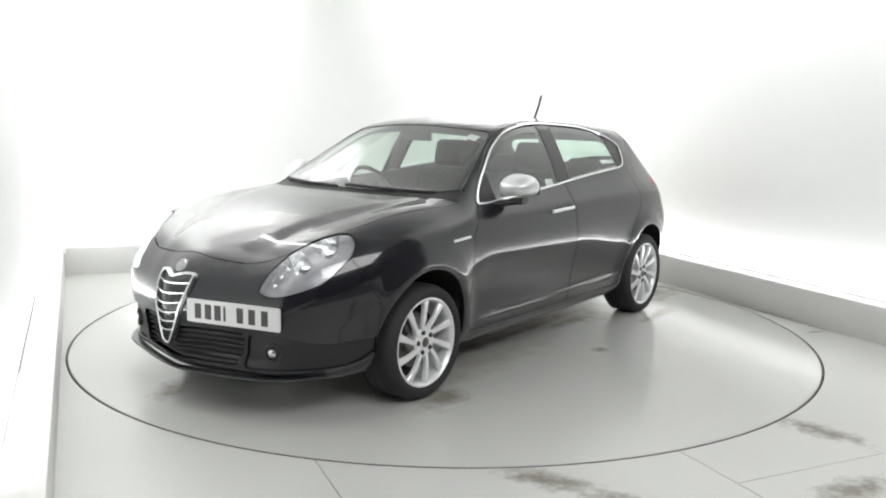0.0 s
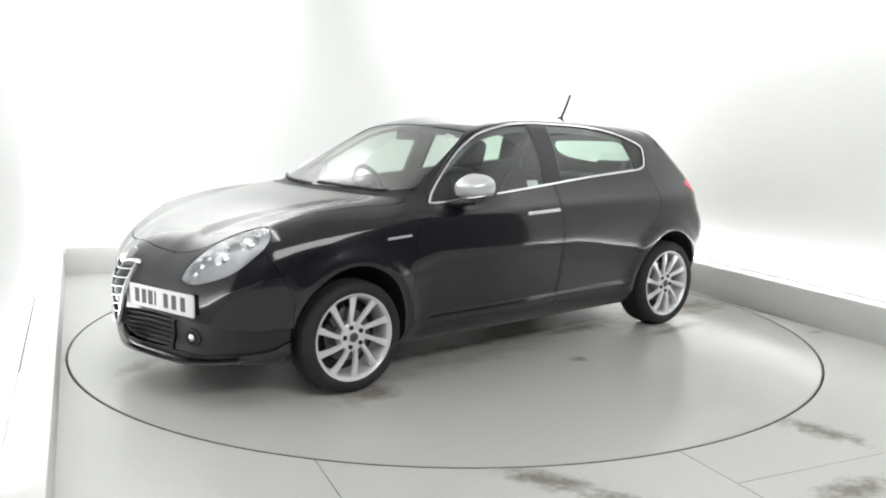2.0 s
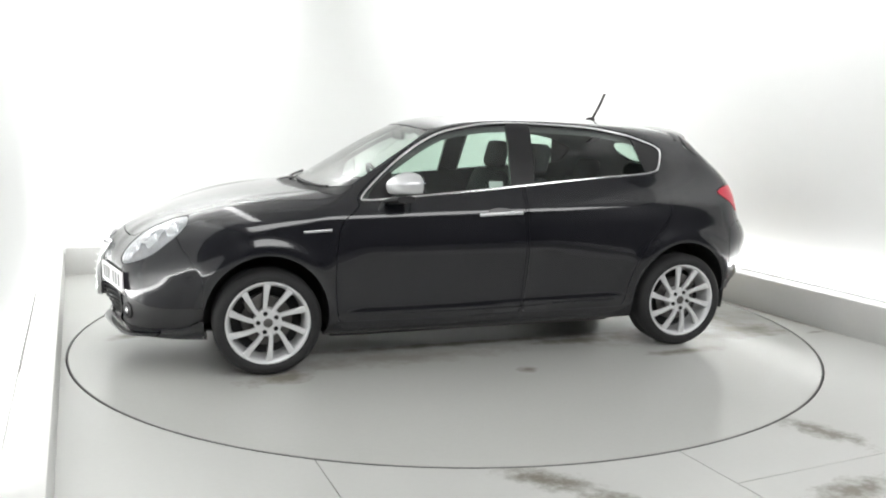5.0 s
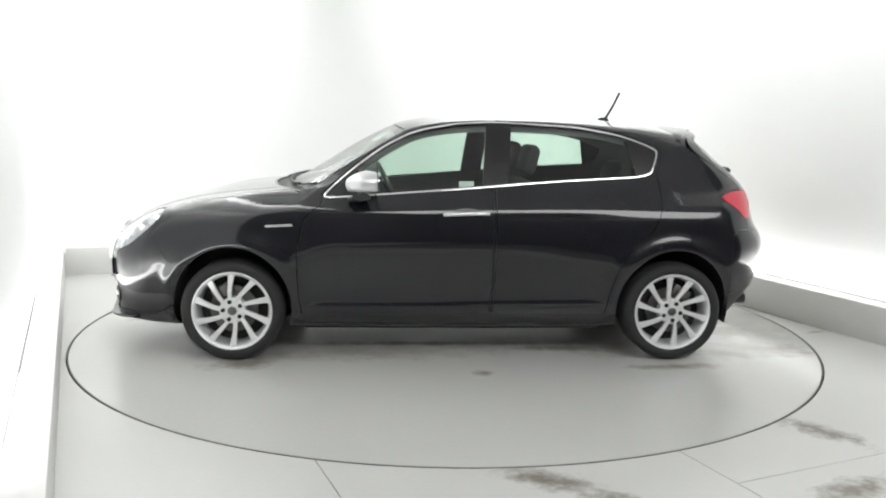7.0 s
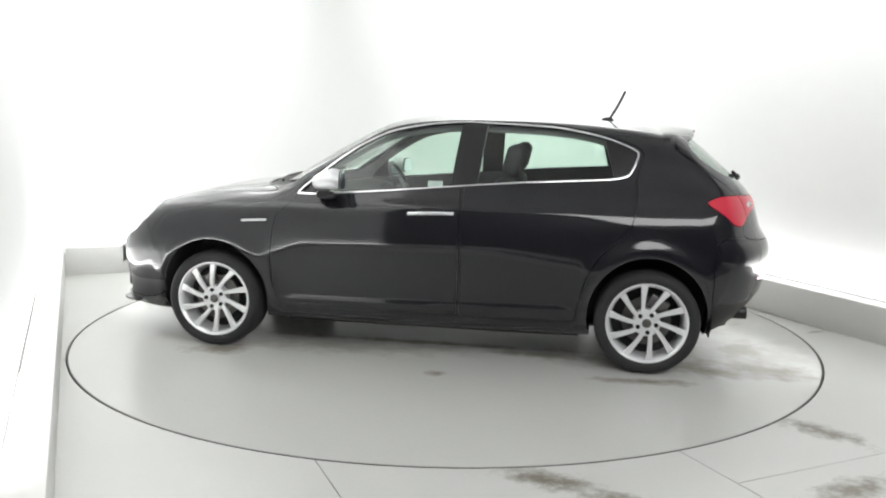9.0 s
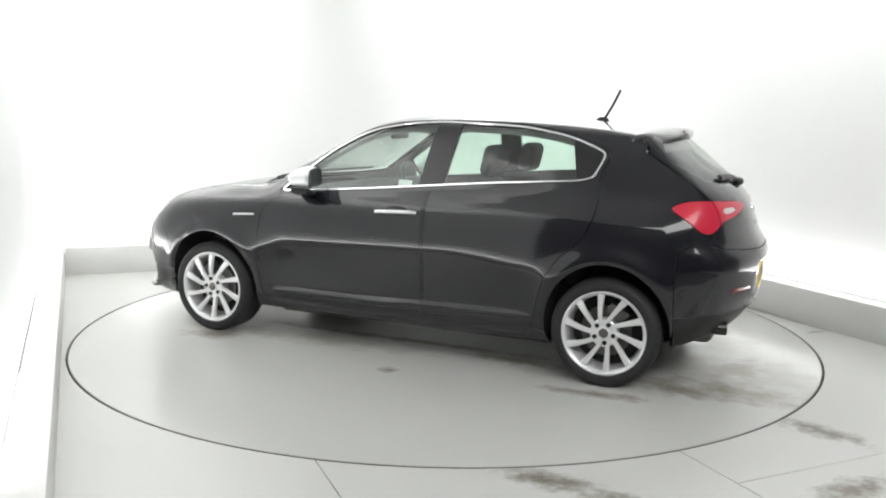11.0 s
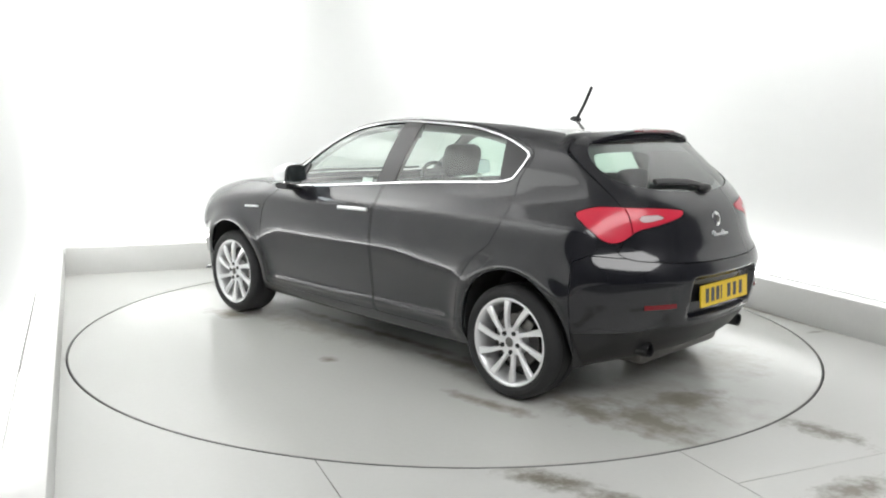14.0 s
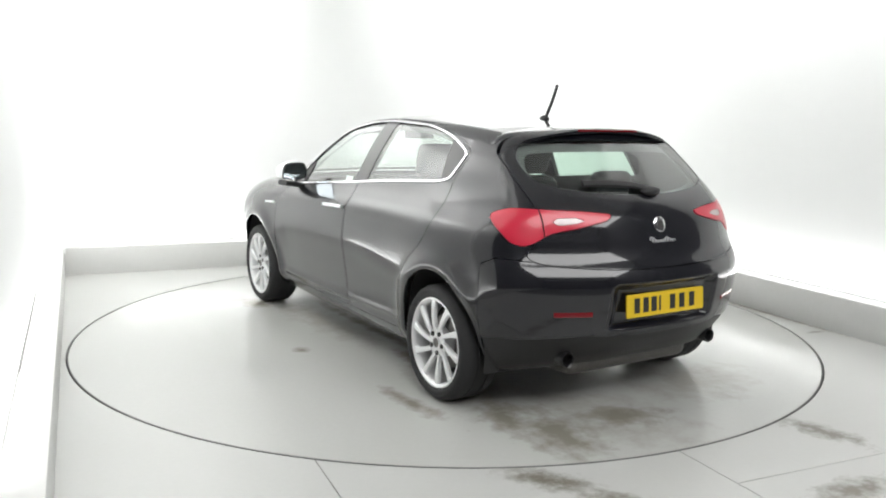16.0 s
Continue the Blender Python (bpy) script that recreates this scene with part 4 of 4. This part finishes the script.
def nose(car):
    # shield grille
    half = [(0.0, 0.662), (0.03, 0.668), (0.06, 0.676), (0.10, 0.679), (0.120, 0.672), (0.123, 0.650), (0.110, 0.585), (0.068, 0.455), (0.030, 0.362), (0.010, 0.338)]
    ring = loop(half + [(0.0, 0.335)] + [(-y, z) for y, z in half[:0:-1]], 5)
    X = end_x(np.abs(ring[:, 0]), ring[:, 1])
    P = np.stack([X + 0.012, ring[:, 0], ring[:, 1]], 1)
    up = np.tile([1.0, 0, 0.12], (len(P), 1))
    grille = part("grille", sweep(P, up, 0.015, 0.030), SATIN, car, "satin chrome shield grille frame")
    # black plate for the shaded opening behind the slats
    bm = bmesh.new()
    a = [bm.verts.new((p[0] - 0.011, p[1], p[2])) for p in P]
    b = [bm.verts.new((p[0] - 0.03, p[1], p[2])) for p in P]
    bm.faces.new(a)
    bm.faces.new(b)
    for i in range(len(a)):
        bm.faces.new((a[i], a[i - 1], b[i - 1], b[i]))
    part("grille_backing", bm, GAP, grille, "black plate painted as the shade behind the slats")
    for z in (0.634, 0.588, 0.542, 0.496, 0.450, 0.406):
        w = float(np.interp(z, (0.338, 0.362, 0.455, 0.585, 0.645), (0.0, 0.025, 0.062, 0.103, 0.116)))
        ys = np.linspace(-w, w, 9)
        P = np.stack([end_x(np.abs(ys), np.full(9, z)) + 0.010, ys, np.full(9, z) - 0.006 * np.cos(ys / w * 1.57)], 1)
        part("slat", sweep(P, np.tile([1.0, 0, 0.3], (9, 1)), 0.008, 0.016, closed=False), SATIN, grille)
    bm = revolve([(0.0005, 0.006), (0.030, 0.005), (0.036, 0.0), (0.036, -0.012)], 32)
    zb = 0.705
    x = float(end_x(np.array(0.0), np.array(zb)))
    bmesh.ops.transform(bm, matrix=Matrix.Translation((x + 0.004, 0, zb)) @ Matrix.Rotation(radians(-90), 4, "Z") @ Matrix.Rotation(radians(35), 4, "X"), verts=bm.verts)
    part("nose_badge", bm, material("badge_metal", (0.45, 0.45, 0.46), 0.35, metal=0.9, grain=0.5, grain_size=120), car, "round silver badge over the grille")
    # plate on the car's left of the grille
    m = Matrix.Translation((2.140, 0.366, 0.512)) @ Matrix.Rotation(radians(15.5), 4, "Z") @ Matrix(((0, 0, 1, 0), (1, 0, 0, 0), (0, 1, 0, 0), (0, 0, 0, 1)))
    number_plate("front_number_plate", car, m, WHITE, "white number plate with plain dark bars")
    bm = fresh_box(-0.03, -0.20, -0.05, -0.001, 0.20, 0.045, bevel=0.004)
    bmesh.ops.transform(bm, matrix=Matrix.Translation((2.140, 0.366, 0.512)) @ Matrix.Rotation(radians(15.5), 4, "Z"), verts=bm.verts)
    part("plate_bracket", bm, BLACK, car)
    # slats of the lower grille, splitter lip, fog lamps
    for z in np.linspace(0.275, 0.405, 6):
        ys = np.linspace(-0.37, 0.37, 25)
        P = np.stack([end_x(np.abs(ys), np.full(25, z)) - 0.022, ys, np.full(25, z)], 1)
        part("lower_slat", sweep(P, np.tile([1.0, 0, 0], (25, 1)), 0.007, 0.02, closed=False, sides=6), BLACK, car)
    ys = np.linspace(-0.73, 0.73, 45)
    zs = 0.205 + 0.030 * np.abs(ys / 0.73) ** 3
    P = np.stack([end_x(np.abs(ys), zs + 0.025) + 0.012, ys, zs], 1)
    part("splitter", sweep(P, np.tile([0.0, 0, 1], (45, 1)), 0.05, 0.014, closed=False), GLOSSBLACK, car, "gloss black lip under the front bumper")
    for side in (1, -1):
        y, z = 0.545, 0.342
        x = float(end_x(np.array(y), np.array(z)))
        bm = revolve([(0.0005, 0.016), (0.022, 0.012), (0.032, 0.004), (0.034, 0.012), (0.046, 0.012), (0.052, -0.02)], 28)
        bmesh.ops.transform(bm, matrix=Matrix.Translation((x - 0.012, y * side, z)) @ Matrix.Rotation(radians(-90 + 28 * side), 4, "Z"), verts=bm.verts)
        fog = part("fog_lamp", bm, BLACK, car, "round fog lamp in the bumper")
        bm = revolve([(0.0005, 0.012), (0.016, 0.008), (0.024, 0.0)], 20)
        bmesh.ops.transform(bm, matrix=Matrix.Translation((x - 0.004, y * side, z)) @ Matrix.Rotation(radians(-90 + 28 * side), 4, "Z"), verts=bm.verts)
        part("fog_lens", bm, SATIN, fog, "bright round fog lens")
    # wipers at the foot of the windscreen
    for ya, yb in ((0.62, 0.02), (-0.02, -0.62)):
        ys = np.linspace(ya, yb, 14)
        xs = np.interp(np.abs(ys), (0, 0.3, 0.55, 0.7), (1.075, 1.05, 0.985, 0.90)) - 0.035 * np.linspace(0, 1, 14)
        P = np.stack([xs, ys, top_z(xs, ys) + 0.009], 1)
        part("wiper", sweep(P, np.tile([0.3, 0, 1.0], (14, 1)), 0.020, 0.018, closed=False), BLACK, car, "black windscreen wiper")


def tail(car):
    # roof spoiler
    bm, rings = bmesh.new(), []
    for y in np.linspace(-0.585, 0.585, 33):
        k = abs(y) / 0.585
        full = 1 - 0.8 * k ** 4
        ay = np.array(abs(y))
        x0, tip = -1.36, -1.592 + 0.05 * k ** 2 + 0.10 * k ** 6
        z0 = float(top_z(np.array(x0), ay))
        zt = float(top_z(np.array(-1.50), ay)) + 0.006 - 0.02 * k ** 3
        xm = (x0 + tip) / 2
        zm = max(float(top_z(np.array(xm), ay)) + 0.012 * full, (z0 + zt) / 2 + 0.008 * full)
        prof = [(x0, z0 - 0.004), (x0 - 0.03, float(top_z(np.array(x0 - 0.03), ay)) + 0.007), (xm, zm), (tip + 0.02, zt + 0.004), (tip, zt - 0.004), (tip, zt - 0.020 * full), (tip + 0.02, zt - 0.030 * full), (tip + 0.14, zt - 0.060 * full)]
        rings.append([bm.verts.new((a, y, b)) for a, b in prof])
    for a, b in zip(rings, rings[1:]):
        for i in range(8):
            bm.faces.new((a[i], a[(i + 1) % 8], b[(i + 1) % 8], b[i]))
    bm.faces.new(rings[0])
    bm.faces.new(rings[-1])
    spoiler = part("roof_spoiler", bm, PAINT, car, "black roof spoiler over the rear window", smooth_angle=50)
    ys = np.linspace(-0.20, 0.20, 9)
    zt = float(top_z(np.array(-1.50), np.array(0.0)))
    P = np.stack([-1.594 + 0.05 * (ys / 0.585) ** 2, ys, np.full(9, zt - 0.006)], 1)
    part("brake_lamp", sweep(P, np.tile([-1.0, 0, 0], (9, 1)), 0.014, 0.010, closed=False), DARKRED, spoiler, "dark red high brake lamp strip")
    # rear wiper with its boss
    P = np.array([(-1.885, -0.02, 1.105), (-1.872, 0.08, 1.128), (-1.85, 0.24, 1.138), (-1.815, 0.36, 1.138)])
    P[:, 0] = end_x(np.abs(P[:, 1]), P[:, 2], False) - 0.022
    q = loop(P, 5, False)
    wiper = part("rear_wiper", sweep(q, np.tile([-0.7, 0, 0.7], (len(q), 1)), 0.038, 0.020, closed=False), BLACK, car, "black rear wiper")
    bm = bmesh.new()
    bmesh.ops.create_uvsphere(bm, u_segments=16, v_segments=10, radius=1)
    x = float(end_x(np.array(0.0), np.array(1.095), False))
    bmesh.ops.transform(bm, matrix=Matrix.Translation((x - 0.012, -0.02, 1.098)) @ Matrix.Diagonal((0.032, 0.062, 0.026, 1)), verts=bm.verts)
    part("wiper_boss", bm, BLACK, wiper)
    # badge and script bar
    x = float(end_x(np.array(0.0), np.array(0.945), False))
    bm = revolve([(0.0005, 0.007), (0.030, 0.006), (0.038, 0.002), (0.040, -0.008)], 32)
    bmesh.ops.transform(bm, matrix=Matrix.Translation((x, 0, 0.945)) @ Matrix.Rotation(radians(90), 4, "Z") @ Matrix.Rotation(radians(14), 4, "X"), verts=bm.verts)
    badge = part("tail_badge", bm, CHROME, car, "round silver badge on the tailgate")
    bm = revolve([(0.0005, 0.0085), (0.020, 0.0080), (0.022, 0.003)], 24)
    bmesh.ops.transform(bm, matrix=Matrix.Translation((x, 0, 0.945)) @ Matrix.Rotation(radians(90), 4, "Z") @ Matrix.Rotation(radians(14), 4, "X"), verts=bm.verts)
    part("badge_centre", bm, STEEL, badge)
    ys = np.linspace(0.075, -0.085, 60) + 0.006 * np.cos(np.linspace(0, 9.5 * 2 * math.pi, 60))
    i = np.arange(60.0)
    high = 0.005 + 0.012 * np.exp(-((i - 4) / 5) ** 2) + 0.008 * np.exp(-((i - 40) / 6) ** 2)
    zs = 0.862 + high * (1 + np.sin(i / 59 * 9.5 * 2 * math.pi)) * 0.9
    P = np.stack([end_x(np.abs(ys), zs, False) - 0.003, ys, zs], 1)
    part("script_bar", sweep(P, np.tile([-1.0, 0, 0], (60, 1)), 0.0055, 0.005, closed=False, sides=6), CAP, car, "thin silver scroll on the tailgate")
    # plate and lamps
    m = Matrix.Translation((-2.048, 0.0, 0.572)) @ Matrix.Rotation(radians(180), 4, "Z") @ Matrix.Rotation(radians(-4), 4, "Y") @ Matrix(((0, 0, 1, 0), (1, 0, 0, 0), (0, 1, 0, 0), (0, 0, 0, 1)))
    number_plate("rear_number_plate", car, m, YELLOW, "yellow number plate with plain dark bars")
    for side in (1, -1):
        ys = np.linspace(0.44, 0.61, 9)
        zs = np.full(9, 0.548)
        P = np.stack([end_x(ys, zs, False) - 0.001, ys * side, zs], 1)
        part("reflector", sweep(P, np.tile([-1.0, 0, 0], (9, 1)), 0.026, 0.010, closed=False), DARKRED, car, "narrow dark red reflector")
        bm = revolve([(0.036, -0.16), (0.037, 0.0), (0.035, 0.003), (0.031, 0.0), (0.030, -0.10)], 28)
        bmesh.ops.transform(bm, matrix=Matrix.Translation((-1.918, 0.49 * side, 0.312)) @ Matrix.Rotation(radians(90), 4, "Z"), verts=bm.verts)
        part("exhaust_tip", bm, GLOSSBLACK, car, "dark round exhaust tip")
    # aerial
    part("aerial", sweep(loop([(-1.070, 0, 1.448), (-1.085, 0, 1.474), (-1.125, 0, 1.545), (-1.165, 0, 1.632)], 4, False), np.tile([0.0, 1, 0], (13, 1)), 0.017, 0.017, closed=False), BLACK, car, "thin black roof aerial")
    bm = bmesh.new()
    bmesh.ops.create_uvsphere(bm, u_segments=16, v_segments=10, radius=1)
    bmesh.ops.transform(bm, matrix=Matrix.Translation((-1.06, 0, 1.443)) @ Matrix.Diagonal((0.042, 0.017, 0.022, 1)), verts=bm.verts)
    part("aerial_base", bm, BLACK, car)


def seat(car, x, y, w):
    """A seat facing forward with cushion, backrest and head restraint."""
    bm = fresh_box(-0.26, -w / 2, -0.09, 0.26, w / 2, 0.09, bevel=0.06, segments=4)
    bmesh.ops.transform(bm, matrix=Matrix.Translation((x, y, 0.53)) @ Matrix.Rotation(radians(-8), 4, "Y"), verts=bm.verts)
    s = part("seat", bm, TRIM, car, "dark cloth seat")
    bm = fresh_box(-0.075, -w / 2, -0.02, 0.075, w / 2, 0.58 if w < 0.7 else 0.50, bevel=0.065, segments=4)
    for v in bm.verts:
        v.co.y *= 1 - 0.22 * max(0, v.co.z - 0.2)
    bmesh.ops.transform(bm, matrix=Matrix.Translation((x - 0.24, y, 0.52)) @ Matrix.Rotation(radians(-19), 4, "Y"), verts=bm.verts)
    part("backrest", bm, TRIM, s)
    for k in ([0] if w < 0.7 else [-0.36, 0.36]):
        bm = fresh_box(-0.05, -0.14, -0.10, 0.05, 0.14, 0.10, bevel=0.048, segments=4)
        bmesh.ops.transform(bm, matrix=Matrix.Translation((x - 0.455, y + k, 1.185 if w < 0.7 else 1.055)) @ Matrix.Rotation(radians(-14), 4, "Y"), verts=bm.verts)
        part("head_restraint", bm, TRIM, s)


def cabin(car):
    seat(car, -0.03, 0.36, 0.52)
    seat(car, -0.03, -0.36, 0.52)
    seat(car, -0.78, 0.0, 1.22)
    ys = np.linspace(-0.70, 0.70, 21)
    bm, rings = bmesh.new(), []
    for y in ys:
        hump = 0.035 * math.exp(-((y + 0.36) / 0.16) ** 2)
        rings.append([bm.verts.new(p) for p in ((0.98, y, 0.62), (0.95 - 0.2 * y * y, y, 0.955), (0.82 - 0.2 * y * y, y, 0.972), (0.62, y, 0.955 + hump), (0.53, y, 0.93 + hump), (0.51, y, 0.88), (0.56, y, 0.70), (0.62, y, 0.55))])
    for a, b in zip(rings, rings[1:]):
        for i in range(8):
            bm.faces.new((a[i], a[(i + 1) % 8], b[(i + 1) % 8], b[i]))
    bm.faces.new(rings[0])
    bm.faces.new(rings[-1])
    part("dashboard", bm, TRIM, car, "dark grey dashboard", smooth_angle=50)
    bm = bmesh.new()
    ring = [(0.18 * math.cos(a), 0.18 * math.sin(a), 0) for a in np.linspace(0, 2 * math.pi, 36, endpoint=False)]
    bm = sweep(ring, np.tile([0.0, 0, 1], (36, 1)), 0.028, 0.026)
    box(bm, -0.17, -0.015, -0.012, 0.17, 0.015, 0.006)
    box(bm, -0.06, -0.06, -0.03, 0.06, 0.05, 0.015)
    bmesh.ops.transform(bm, matrix=Matrix.Translation((0.40, -0.36, 0.945)) @ Matrix.Rotation(radians(-64), 4, "Y") @ Matrix.Rotation(radians(90), 4, "Z"), verts=bm.verts)
    part("steering_wheel", bm, BLACK, car, "black steering wheel on the right-hand side")
    bm = fresh_box(-1.80, -0.60, 0.985, -1.16, 0.60, 1.005, bevel=0.006)
    part("parcel_shelf", bm, TRIM, car, "dark parcel shelf under the rear window")
    bm = fresh_box(-0.015, -0.115, -0.032, 0.015, 0.115, 0.032, bevel=0.012)
    bmesh.ops.translate(bm, vec=(0.36, 0, 1.325), verts=bm.verts)
    part("rear_view_mirror", bm, BLACK, car)
    for side in (1, -1):
        p = on_flank(-0.055, 1.052, -0.012, side)
        bm = fresh_box(-0.045, -0.001, -0.022, 0.045, 0.001, 0.022)
        bmesh.ops.transform(bm, matrix=Matrix.Translation(p) @ Matrix.Rotation(radians(22 * side), 4, "X"), verts=bm.verts)
        if side > 0:
            part("window_sticker", bm, STICKER, DOORS["front_door", 1], "small white sticker in the window")
    p = (0.40, 0.47, float(top_z(np.array(0.40), np.array(0.47))) - 0.010)
    bm = fresh_box(-0.03, -0.035, -0.001, 0.03, 0.035, 0.001)
    bmesh.ops.transform(bm, matrix=Matrix.Translation(p) @ Matrix.Rotation(radians(26), 4, "Y") @ Matrix.Rotation(radians(-14), 4, "X"), verts=bm.verts)
    part("tax_disc", bm, STICKER, car, "round pale disc inside the windscreen")


def underside(car):
    """An unseen block, added to stop light under the car, and the silencer, under the floor, between the wheels."""
    part("underbody_block", fresh_box(-0.94, -0.60, 0.128, 0.94, 0.60, 0.20, bevel=0.02), BLACK, car, "unseen black block, added to keep light from under the car")
    part("silencer", fresh_box(-1.84, -0.42, 0.19, -1.52, 0.42, 0.33, bevel=0.05, segments=3), STEEL, car, "grey steel silencer")


def hatchback():
    car = tagged(new("hatchback_car"), "gloss black five-door hatchback with silver alloy wheels on the turntable", "car")
    shell(car)
    for side in (1, -1):
        window_trim(car, side)
        door_furniture(car, side)
        door_mirror(car, side)
        mirror_sail(car, side)
        for x in (WB, -WB):
            wheel(car, x, side)
            arch_liner(car, x, side)
    underside(car)
    nose(car)
    tail(car)
    cabin(car)
    return car


CAR = hatchback()


def motions():
    turn = lambda t: 232.685 - 6.9079 * t
    offset = pose(0.0015, 0.022, 0.0)
    steps = [float(t) for t in range(17)]
    walk(CAR, [(t, pose(0, 0, 0.001, 0, 0, turn(t)) @ offset) for t in steps])
    walk(TURNTABLE, [(t, pose(0, 0, 0, 0, 0, turn(t))) for t in steps])


motions()
